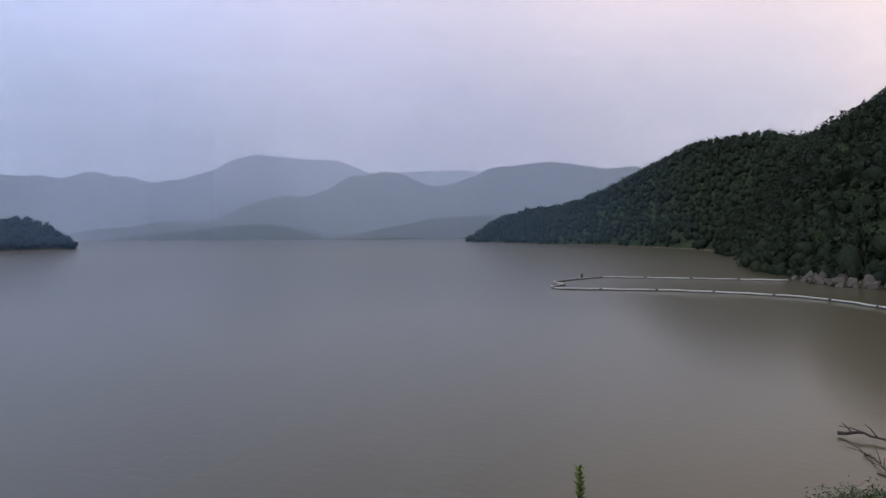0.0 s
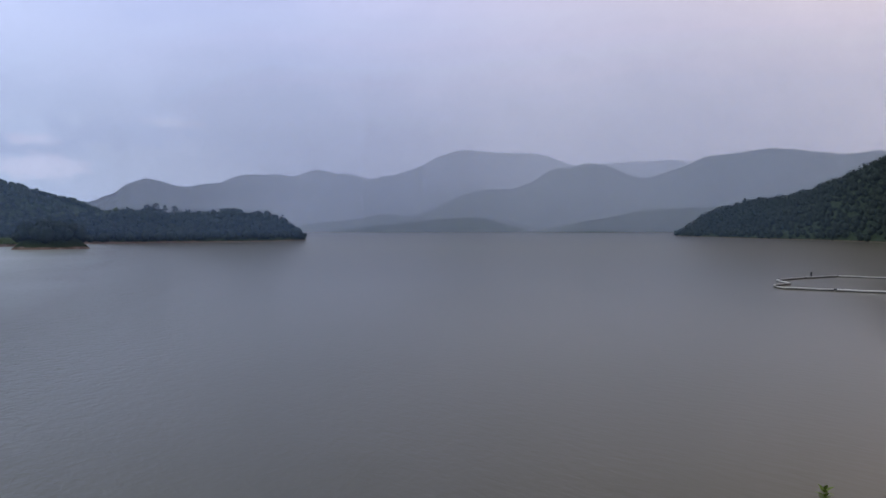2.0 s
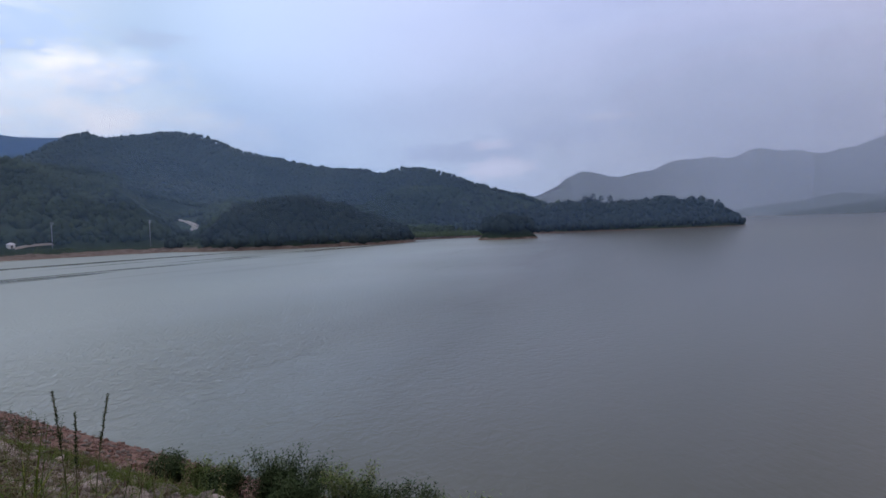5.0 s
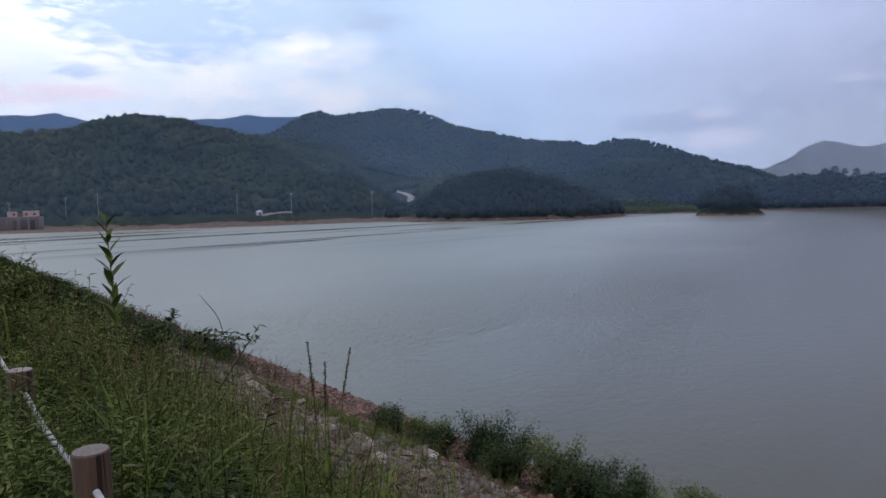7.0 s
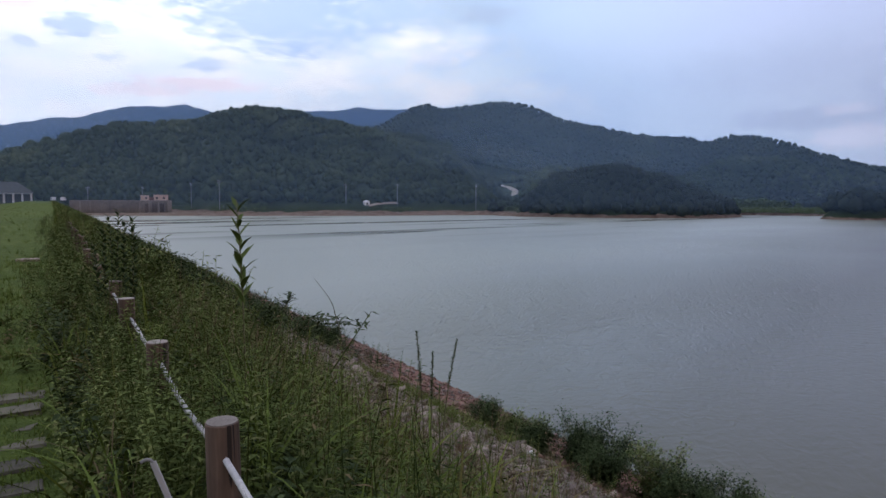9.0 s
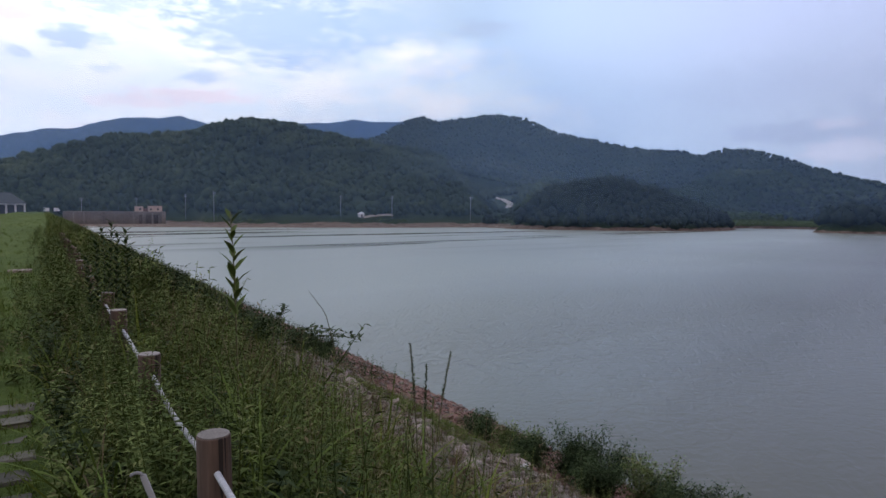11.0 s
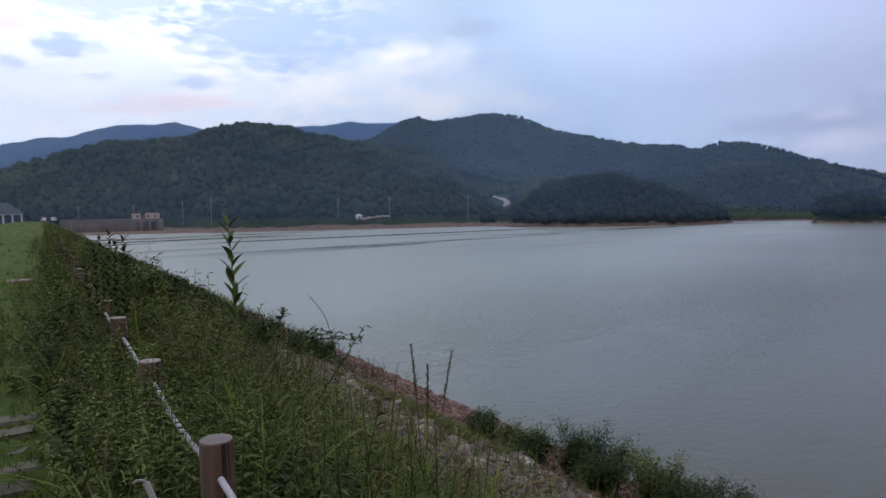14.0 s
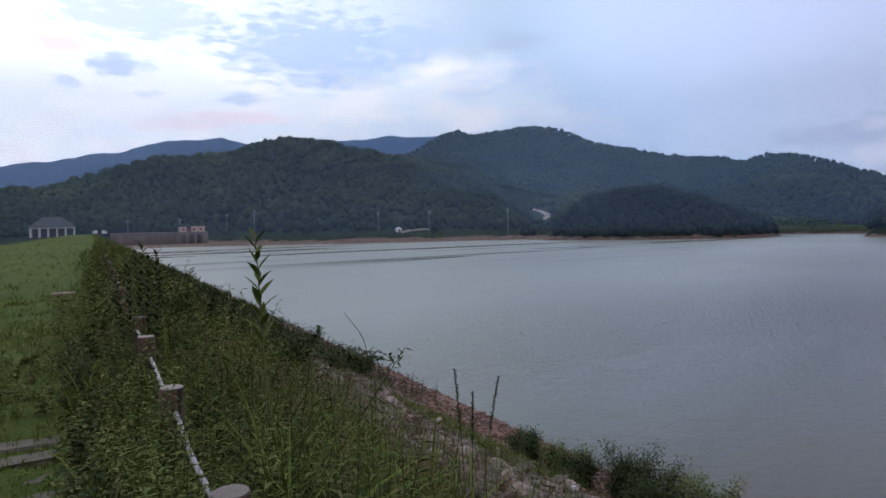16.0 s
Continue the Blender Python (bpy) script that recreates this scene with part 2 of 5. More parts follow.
def haze_tint_material(name, cover, top, full, start, end, tint, foot):
    """A sheet whose tint stands in for haze: it passes most of the light and scatters the rest both ways; it thins out
    at its ends and top.
    """
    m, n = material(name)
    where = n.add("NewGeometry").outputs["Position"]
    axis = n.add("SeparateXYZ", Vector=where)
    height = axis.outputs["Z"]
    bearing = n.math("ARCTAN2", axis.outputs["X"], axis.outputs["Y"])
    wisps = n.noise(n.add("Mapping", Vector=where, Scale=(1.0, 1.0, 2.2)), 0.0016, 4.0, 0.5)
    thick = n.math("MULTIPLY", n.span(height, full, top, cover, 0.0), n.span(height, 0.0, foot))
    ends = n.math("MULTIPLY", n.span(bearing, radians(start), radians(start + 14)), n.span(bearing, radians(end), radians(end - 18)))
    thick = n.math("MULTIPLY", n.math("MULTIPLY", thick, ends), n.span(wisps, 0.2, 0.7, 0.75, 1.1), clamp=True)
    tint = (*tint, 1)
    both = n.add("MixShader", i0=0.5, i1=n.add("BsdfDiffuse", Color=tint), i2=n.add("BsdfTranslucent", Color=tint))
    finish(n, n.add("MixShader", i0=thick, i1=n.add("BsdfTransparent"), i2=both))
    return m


def plain(name, colour, rough=0.8, spread=0.25, scale=6.0, bump=0.3, depth=0.01, metal=0.0):
    """Weathered matter: a base colour that varies at two scales, with fine relief."""
    m, n = material(name)
    where = n.add("TexCoord").outputs["Object"]
    own = n.add("ObjectInfo").outputs["Random"]
    fine, broad = n.noise(where, scale * 5, 5.0, 0.65), n.noise(where, scale * 0.6, 4.0, 0.55)
    tone = n.math("ADD", n.math("MULTIPLY_ADD", fine, 0.45, n.math("MULTIPLY", broad, 0.4)), n.math("MULTIPLY_ADD", own, 0.3, -0.15))
    lo, hi = tuple(c * (1 - spread * 1.6) for c in colour), tuple(min(c * (1 + spread * 1.6), 0.9) for c in colour)
    skin = n.add("BsdfPrincipled", Base_Color=n.ramp(tone, [(0.15, lo), (0.45, colour), (0.75, hi)]), Roughness=rough, Metallic=metal,
                 Normal=n.add("Bump", Strength=bump, Distance=depth, Height=fine))
    finish(n, skin)
    return m


M_LAND, M_WATER = land_material(), water_material()
M_GRASS = foliage("grass_blades", (0.032, 0.046, 0.009), (0.095, 0.125, 0.022), (0.24, 0.25, 0.07), grain=0.25, bump=0.2, patch=0.7, strong=1.3, dead=(0.16, 0.13, 0.06))
M_WEED = foliage("weed_leaves", (0.022, 0.036, 0.010), (0.100, 0.135, 0.040), (0.25, 0.28, 0.10), grain=0.2, bump=0.2, patch=0.8, strong=1.5, dead=(0.15, 0.11, 0.065))
M_LAWN = foliage("lawn_blades", (0.045, 0.066, 0.012), (0.105, 0.150, 0.030), (0.21, 0.25, 0.075), grain=0.25, bump=0.2, patch=0.5, strong=1.2, dead=(0.17, 0.15, 0.07))
M_BLADE = foliage("broad_blades", (0.045, 0.068, 0.014), (0.105, 0.148, 0.032), (0.21, 0.25, 0.08), grain=0.25, bump=0.2, dead=(0.22, 0.19, 0.10))
M_BUSH = foliage("willow_leaves", (0.016, 0.028, 0.012), (0.046, 0.068, 0.028), (0.11, 0.135, 0.062), grain=0.2, bump=0.2, patch=1.2, strong=0.9)
M_STEM = plain("green_brown_stem", (0.09, 0.085, 0.035), 0.7, 0.3, 12)
M_REDSTONE = plain("reddish_stone", (0.165, 0.095, 0.074), 0.9, 0.5, 1.6, 0.6, 0.02)


def post_material():
    m, n = material("weathered_post_wood")
    where = n.add("TexCoord").outputs["Object"]
    own = n.add("ObjectInfo").outputs["Random"]
    grain = n.noise(n.add("Mapping", Vector=where, Scale=(34.0, 34.0, 2.2)), 1.0, 5.0, 0.65)
    stain = n.noise(n.add("Mapping", Vector=where, Scale=(9.0, 9.0, 2.6)), 1.0, 4.0, 0.6)
    crack = n.span(n.noise(n.add("Mapping", Vector=where, Scale=(26.0, 26.0, 0.8), Location=(3.0, 1.0, 0.0)), 1.0, 2.0, 0.5), 0.282, 0.268)
    tone = n.math("ADD", n.math("MULTIPLY_ADD", grain, 0.5, n.math("MULTIPLY", stain, 0.45)), n.math("MULTIPLY_ADD", own, 0.16, -0.08))
    colour = n.ramp(tone, [(0.28, (0.060, 0.036, 0.026)), (0.48, (0.125, 0.080, 0.058)), (0.70, (0.23, 0.165, 0.135))])
    colour = n.mix(crack, colour, (0.018, 0.012, 0.009))
    relief = n.add("Bump", Strength=0.6, Distance=0.004, Height=n.math("SUBTRACT", grain, crack))
    finish(n, n.add("BsdfPrincipled", Base_Color=colour, Roughness=0.88, Normal=relief))
    return m


M_POST = post_material()
M_GRAIN = plain("sawn_end_grain", (0.19, 0.165, 0.15), 0.9, 0.45, 24, 0.4, 0.003)
M_ROPE = plain("white_nylon_rope", (0.44, 0.44, 0.45), 0.8, 0.42, 9, 0.6, 0.004)
M_STONE = plain("riprap_stone", (0.24, 0.195, 0.168), 0.9, 0.5, 1.6, 0.6, 0.02)
M_SLAB = plain("path_slab_timber", (0.088, 0.082, 0.060), 0.95, 0.55, 2.6, 0.5, 0.006)
M_CONCRETE = plain("old_concrete", (0.19, 0.165, 0.14), 0.9, 0.4, 0.25, 0.3, 0.05)
M_PALE = plain("pale_render", (0.46, 0.335, 0.26), 0.85, 0.15, 0.5, 0.2, 0.02)
M_WHITE = plain("white_paint", (0.60, 0.60, 0.60), 0.6, 0.08, 1.0, 0.1, 0.01)
M_DARK = plain("dark_opening", (0.03, 0.032, 0.035), 0.5, 0.2, 1.0)
M_POLE = plain("grey_pole_concrete", (0.24, 0.235, 0.225), 0.85, 0.1, 1.0)
M_BOOM = plain("float_boom_plastic", (0.46, 0.45, 0.42), 0.6, 0.25, 1.5, 0.2, 0.01)
M_ROCK = plain("shore_rock", (0.075, 0.064, 0.055), 0.9, 0.35, 0.25, 0.8, 0.3)
M_ROAD = plain("pale_track", (0.33, 0.29, 0.24), 0.9, 0.15, 0.2, 0.3, 0.05)


# ---- mesh helpers ----
def mesh_object(name, verts, faces, mat, parent=None, smooth=True):
    me = bpy.data.meshes.new(name)
    if isinstance(faces, np.ndarray):
        me.vertices.add(len(verts))
        me.vertices.foreach_set("co", np.asarray(verts, np.float32).ravel())
        me.loops.add(faces.size)
        me.loops.foreach_set("vertex_index", faces.astype(np.int32).ravel())
        me.polygons.add(len(faces))
        me.polygons.foreach_set("loop_start", np.arange(0, faces.size, faces.shape[1], dtype=np.int32))
        me.update(calc_edges=True)
    else:
        me.from_pydata(np.asarray(verts).tolist(), [], faces)
    me.materials.append(mat)
    if smooth:
        me.shade_smooth()
    ob = new(name, me)
    ob.parent = parent
    return ob


def part(name, bm, mat, parent, label="", smooth=False):
    me = bpy.data.meshes.new(name)
    bm.to_mesh(me)
    bm.free()
    me.materials.append(mat)
    if smooth:
        me.shade_smooth()
    ob = new(name, me)
    ob.parent = parent
    return tagged(ob, label)


def empty(name, x, y, z, turn=0.0):
    ob = new(name)
    ob.empty_display_size = 0.2
    ob.matrix_world = pose(x, y, z, 0, 0, turn)
    return ob


class Soup:
    """Vertices and faces of many pieces, gathered for one mesh."""

    def __init__(self):
        self.v, self.f, self.count = [], [], 0

    def put(self, verts, faces):
        verts, faces = np.asarray(verts, float), np.asarray(faces, int)
        self.v.append(verts)
        self.f.append(faces + self.count)
        self.count += len(verts)

    def many(self, verts, faces, moves):
        """Copies of one piece: moves is an array of (n, 4, 4)."""
        verts, faces = np.asarray(verts, float), np.asarray(faces, int)
        k = len(moves)
        out = np.einsum("kij,vj->kvi", moves[:, :3, :3], verts) + moves[:, None, :3, 3]
        self.v.append(out.reshape(-1, 3))
        self.f.append((faces[None] + (np.arange(k) * len(verts))[:, None, None]).reshape(-1, faces.shape[1]) + self.count)
        self.count += k * len(verts)

    def make(self, name, mat, parent=None, smooth=True):
        same = len({f.shape[1] for f in self.f}) == 1
        faces = np.concatenate(self.f) if same else [f for block in self.f for f in block.tolist()]
        return mesh_object(name, np.concatenate(self.v), faces, mat, parent, smooth)


def moves(x, y, z, scale, turn, lean=None, stretch=None):
    """Poses for copies: place, size, turn about z, lean about the turned x axis, stretch along z."""
    k = len(x)
    c, s = np.cos(turn), np.sin(turn)
    lean = np.zeros(k) if lean is None else lean
    cl, sl = np.cos(lean), np.sin(lean)
    m = np.zeros((k, 4, 4))
    st = np.ones(k) if stretch is None else stretch
    m[:, 0, 0], m[:, 0, 1], m[:, 0, 2] = c * scale, -s * cl * scale, s * sl * scale * st
    m[:, 1, 0], m[:, 1, 1], m[:, 1, 2] = s * scale, c * cl * scale, -c * sl * scale * st
    m[:, 2, 1], m[:, 2, 2] = sl * scale, cl * scale * st
    m[:, :3, 3], m[:, 3, 3] = np.stack([x, y, z], 1), 1
    return m


def ico(level, rough, seed):
    """A lumpy ball of radius about 1."""
    bm = bmesh.new()
    bmesh.ops.create_icosphere(bm, subdivisions=level, radius=1.0)
    for v in bm.verts:
        p = v.co * 1.6 + Vector((seed * 7.3, seed * 3.1, seed))
        v.co *= 1 + rough * noise.noise(p) + rough * 0.5 * noise.noise(p * 2.7)
    verts, faces = np.array([v.co[:] for v in bm.verts]), np.array([[v.index for v in f.verts] for f in bm.faces])
    bm.free()
    return verts, faces


def tube(points, radius, segments=8, taper=1.0, wobble=0.0):
    """Vertices and faces of a round rod along points, closed at both ends."""
    p = np.array(points, float)
    k = len(p)
    way = np.gradient(p, axis=0)
    way /= np.linalg.norm(way, axis=1, keepdims=True) + 1e-9
    side = np.cross(way, (0.31, 0.17, 0.93))
    side /= np.linalg.norm(side, axis=1, keepdims=True) + 1e-9
    over = np.cross(way, side)
    r = radius * np.linspace(1, taper, k)
    a = np.linspace(0, 2 * np.pi, segments, endpoint=False)
    rings = p[:, None] + r[:, None, None] * (np.cos(a)[None, :, None] * side[:, None] + np.sin(a)[None, :, None] * over[:, None])
    faces = [(i * segments + j, i * segments + (j + 1) % segments, (i + 1) * segments + (j + 1) % segments, (i + 1) * segments + j) for i in range(k - 1) for j in range(segments)]
    faces += [tuple(range(segments))[::-1], tuple((k - 1) * segments + j for j in range(segments))]
    return rings.reshape(-1, 3), faces


def gather(pieces):
    v, f, c = [], [], 0
    for pv, pf in pieces:
        v.append(pv)
        f.append(pf + c)
        c += len(pv)
    return np.concatenate(v), np.concatenate(f)


def placed(piece, m):
    v, f = piece
    return v @ np.array(m.to_3x3()).T + np.array(m.translation), f


rng = np.random.default_rng(7)

# ---- the land: ridges as crest lines (x, y, height, half width) ----
RIDGES = {}
SHARP = {"middle_range": 1.05, "far_mountains": 1.05, "foothills": 1.1, "high_ridge": 1.2}


def ridge(name, *crest):
    """Adds a ridge: crest points are joined by straight runs, each cut into short steps."""
    p = np.array(crest, float)
    run = np.r_[0, np.cumsum(np.hypot(*np.diff(p[:, :2], axis=0).T))]
    s = np.linspace(0, run[-1], max(int(run[-1] / 12), 12))
    RIDGES[name] = np.stack([np.interp(s, run, p[:, k]) for k in range(4)], 1)


ridge("north_hill", (-270, 580, 35, 250), (-133, 626, 38, 260), (-32, 639, 41, 250), (7, 640, 54, 250), (45, 638, 65, 250), (89, 634, 72, 252), (122, 628, 76, 262), (139, 625, 81, 270), (155, 621, 87, 285), (180, 609, 87, 305), (198, 598, 83, 312), (212, 583, 76, 300), (231, 543, 65, 262), (235, 492, 52, 205), (232, 437, 40, 145), (232, 403, 33, 95), (232, 383, 28, 60), (236, 372, 21, 34))
ridge("high_ridge", (493, 1203, 132, 500), (554, 1176, 141, 540), (586, 1160, 162, 540), (604, 1151, 180, 560), (626, 1139, 185, 560), (654, 1124, 177, 560), (681, 1107, 183, 560), (727, 1078, 188, 560), (769, 1036, 186, 550), (788, 1009, 171, 540), (800, 980, 155, 520), (839, 900, 130, 480), (859, 845, 114, 450), (875, 799, 108, 420), (888, 761, 102, 390), (897, 719, 92, 350), (908, 689, 101, 310), (926, 648, 101, 270), (935, 621, 92, 220), (935, 602, 82, 180), (926, 574, 73, 140), (909, 546, 61, 110), (873, 488, 46, 90), (840, 443, 38, 75), (808, 397, 26, 60))
ridge("valley", (272, 535, 24, 150), (327, 503, 22, 150), (369, 473, 20, 150), (424, 424, 18, 150), (467, 392, 18, 150))
ridge("bay_ridge", (435, 391, 18, 90), (449, 383, 25, 110), (462, 374, 29, 122), (476, 365, 34, 135), (485, 353, 37, 140), (494, 340, 36, 135), (503, 327, 33, 115), (510, 312, 28, 85), (513, 296, 22, 50))
ridge("knoll", (221, 267, 14, 16), (226, 267, 19, 34), (234, 266, 21, 46), (243, 260, 22, 52), (255, 251, 21, 52), (263, 246, 18, 44), (271, 239, 14, 32), (277, 233, 10, 18))
ridge("islet", (291, 163, 8, 10), (296, 160, 10, 13), (297, 153, 8, 9))
ridge("spit", (441, 236, 13, 60), (458, 224, 15, 70), (475, 212, 16, 72), (487, 197, 18, 72), (498, 181, 16, 75), (506, 168, 17, 72), (512, 158, 19, 64), (516, 147, 20, 56), (518, 135, 19, 46), (516, 119, 16, 30), (513, 106, 12, 13))
ridge("headland_a", (1868, 346, 5, 60), (1877, 297, 13, 90), (1890, 199, 25, 120), (1899, 60, 34, 140), (1900, -33, 44, 160), (1889, -145, 55, 160), (1870, -236, 36, 110), (1848, -286, 8, 50))
ridge("headland_b", (1510, -302, 3, 50), (1541, -347, 21, 100), (1556, -414, 36, 150), (1557, -515, 53, 170), (1529, -593, 59, 170), (1507, -646, 61, 170))
ridge("foothills", (2009, 409, 15, 150), (2025, 321, 28, 180), (2049, 215, 42, 210), (2077, 109, 55, 240), (2080, 0, 48, 220), (2058, -90, 33, 180))
ridge("middle_range", (2299, 80, 44, 330), (2320, -8, 71, 340), (2348, -103, 113, 360), (2381, -204, 154, 340), (2380, -309, 151, 330), (2370, -378, 180, 350), (2357, -454, 222, 380), (2346, -507, 224, 390), (2332, -568, 241, 400), (2319, -617, 232, 390), (2300, -686, 199, 360), (2279, -754, 184, 350), (2249, -837, 210, 380), (2212, -930, 247, 420), (2175, -1014, 255, 440), (2127, -1112, 265, 450), (2085, -1189, 251, 440), (2038, -1268, 235, 430), (1985, -1349, 245, 440))
ridge("far_mountains", (2825, 1502, 137, 400), (2876, 1403, 131, 380), (2923, 1326, 173, 400), (2971, 1267, 218, 420), (3015, 1212, 241, 430), (3070, 1142, 226, 430), (3124, 1063, 207, 440), (3199, 960, 242, 480), (3303, 805, 283, 540), (3383, 676, 280, 560), (3459, 535, 319, 600), (3537, 403, 301, 600), (3611, 259, 280, 620), (3699, 84, 328, 700), (3759, -72, 403, 780), (3794, -212, 467, 850), (3781, -384, 454, 850), (3797, -697, 427, 850), (3805, -857, 373, 850), (3730, -1140, 390, 850), (3648, -1379, 389, 850), (3595, -1511, 329, 800))
ridge("blue_range", (-116, 2297, 213, 620), (32, 2300, 245, 620), (96, 2298, 246, 620), (188, 2292, 280, 620), (268, 2284, 288, 620), (332, 2276, 286, 620), (372, 2270, 302, 620), (462, 2253, 282, 620), (634, 2211, 288, 620), (805, 2154, 294, 620), (899, 2117, 313, 620), (1008, 2067, 304, 620), (1150, 1992, 308, 620))
ridge("steep_hill", (790, -312, -2, 16), (755, -325, 23, 40), (700, -335, 30, 60), (620, -345, 35, 75), (540, -350, 49, 85), (460, -350, 67, 82), (400, -335, 72, 72), (350, -325, 70, 72), (300, -305, 60, 66), (265, -295, 60, 66), (235, -285, 63, 68), (205, -265, 61, 66), (185, -245, 57, 66), (160, -225, 54, 64), (130, -212, 54, 64), (70, -180, 60, 85), (30, -185, 60, 88), (-20, -200, 55, 85))


def rise(x, y):
    """The land's height over the lake at arrays x and y: the highest of all ridges' flanks."""
    z = np.full(x.shape, -4.0)
    for which, crest in RIDGES.items():
        reach = crest[:, 3].max() * 1.3
        near = (x > crest[:, 0].min() - reach) & (x < crest[:, 0].max() + reach) & (y > crest[:, 1].min() - reach) & (y < crest[:, 1].max() + reach)
        idx = np.nonzero(near)[0]
        for lo in range(0, len(idx), 20000):
            i = idx[lo:lo + 20000]
            d = np.hypot(x[i, None] - crest[:, 0], y[i, None] - crest[:, 1]) / crest[:, 3]
            k = d.argmin(1)
            d = d[np.arange(len(k)), k]
            high = np.maximum(crest[k, 2], 0.8)
            z[i] = np.maximum(z[i], np.maximum(high * (1 - d ** SHARP.get(which, 1.35)), -4.0))
    # a low stony strand under the north hill, level ground at the spillway, and the meadow's gap
    out, turn = np.hypot(x, y), np.degrees(np.arctan2(x, y))
    start = np.interp(turn, (0, 10.4, 11.2, 14, 20, 32), (394, 394, 356, 340, 334, 348))
    z = np.where((turn > -4) & (turn < 32.5) & (z > 0), np.minimum(z, np.maximum(1.3 + (out - start) * 0.33, 0.7)), z)
    gap = np.clip(1 - np.abs(turn - 35.4) / 4.6, 0, 1)
    return np.where((gap > 0) & (out < 680) & (z > 0), np.minimum(z, 1.5 + np.maximum(out - 360, 0) * 0.075 + (1 - gap) ** 2 * 24), z)


def bare(x, y):
    """Ground where no tree stands: the strand, the gap with the track."""
    out, turn = np.hypot(x, y), np.degrees(np.arctan2(x, y))
    edge = 0.7 * np.sin(out * 0.13) + 0.4 * np.sin(out * 0.31)
    return ((turn > 34.0 + edge) & (turn < 37.4 + edge) & (out < 650)) | ((turn > -4) & (turn < 10.8) & (out < 402))


def relief(x, y, z):
    """Gullies and knolls, less near the water."""
    out = np.array([noise.fractal(Vector((a / 90, b / 90, 3.0)), 1.0, 2.1, 4) for a, b in zip(x.tolist(), y.tolist())])
    broad = np.array([noise.fractal(Vector((a / 260, b / 260, 8.0)), 1.0, 2.2, 4) for a, b in zip(x.tolist(), y.tolist())])
    return z + out * np.clip(z, 0, 40) * 0.10 + broad * np.clip(z - 30, 0, 120) * 0.07


def build_land():
    bearing = np.r_[np.arange(-180, -14, 6.0), np.arange(-14, 150, 0.5), np.arange(150, 180, 6.0)]
    radius = np.r_[np.geomspace(22, 1100, 180), np.geomspace(1115, 4900, 80)]
    a = np.radians(bearing)
    x, y = np.outer(radius, np.sin(a)).ravel(), np.outer(radius, np.cos(a)).ravel()
    z = relief(x, y, rise(x, y))
    # low ground behind the dam and a plain beyond the far shore
    z = np.where((x < -12) & (y < 420), np.maximum(z, 0.5), z)
    z = np.where(np.hypot(x, y) > 1850, np.maximum(z, 2.0), z)
    # the marsh in the bay between the two knolls, and the low strand under the north hill
    bay = np.degrees(np.arctan2(x, y))
    out = np.hypot(x, y)
    z = np.where((bay > 32.5) & (bay < 60.5) & (out > np.where(bay > 48, 389, 364)) & (out < 480), np.maximum(z, 0.9 + (out - 362) * 0.03), z)
    k, nr = len(a), len(radius)
    i, j = np.meshgrid(np.arange(nr - 1), np.arange(k), indexing="ij")
    jn = (j + 1) % k
    faces = np.stack([i * k + j, i * k + jn, (i + 1) * k + jn, (i + 1) * k + j], -1).reshape(-1, 4)[:, ::-1]
    ob = mesh_object("ground", np.stack([x, y, z], 1), faces, M_LAND)
    return tagged(ob, "wooded hills round the lake with a bare earth shoreline", "ground", kind="structure")


build_land()


def build_water():
    radius = np.r_[4.0, np.geomspace(8, 4950, 40)]
    a = np.radians(np.arange(0, 360, 5.0))
    x, y = np.outer(radius, np.sin(a)).ravel() + 12, np.outer(radius, np.cos(a)).ravel()
    k, nr = len(a), len(radius)
    i, j = np.meshgrid(np.arange(nr - 1), np.arange(k), indexing="ij")
    jn = (j + 1) % k
    faces = np.stack([i * k + j, i * k + jn, (i + 1) * k + jn, (i + 1) * k + j], -1).reshape(-1, 4)[:, ::-1].tolist()
    faces.append(list(range(k))[::-1])
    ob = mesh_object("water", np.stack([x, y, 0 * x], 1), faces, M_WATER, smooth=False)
    return tagged(ob, "grey-brown rippled reservoir water", "water", kind="structure")


build_water()


def haze_sheet(name, radius, start, end, top, full, cover, label, tint=(0.82, 0.89, 1.0), thick_from=None):
    """A see-through sheet across the valley whose tint stands in for the air's haze."""
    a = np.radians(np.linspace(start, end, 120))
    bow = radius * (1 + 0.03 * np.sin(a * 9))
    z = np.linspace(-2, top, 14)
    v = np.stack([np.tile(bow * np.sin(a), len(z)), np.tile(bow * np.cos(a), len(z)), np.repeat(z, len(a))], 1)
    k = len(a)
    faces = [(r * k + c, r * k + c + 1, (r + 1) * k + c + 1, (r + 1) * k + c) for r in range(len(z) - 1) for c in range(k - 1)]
    ob = mesh_object(name, v, faces, haze_tint_material(name, cover, top, full, thick_from or start, end, tint, 8.0 if radius < 800 else 1.5))
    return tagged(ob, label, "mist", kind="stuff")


# the distance's blue and pale haze is put into the sheets' tint
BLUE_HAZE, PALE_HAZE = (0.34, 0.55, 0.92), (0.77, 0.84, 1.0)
haze_sheet("haze_sheet", 262, -16, 131, 110, 30, 0.100, "blue-tinted sheet for the faint haze over the open lake", BLUE_HAZE)
haze_sheet("haze_sheet", 448, 22, 95, 150, 50, 0.085, "blue-tinted sheet for the faint haze behind the knolls", BLUE_HAZE)
haze_sheet("haze_sheet", 705, -16, 66, 230, 90, 0.06, "blue-tinted sheet for the faint haze before the high ridge", BLUE_HAZE)
haze_sheet("haze_sheet", 1400, -20, 60, 380, 170, 0.20, "tinted sheet for the haze over the far end of the lake", (0.20, 0.40, 0.90))
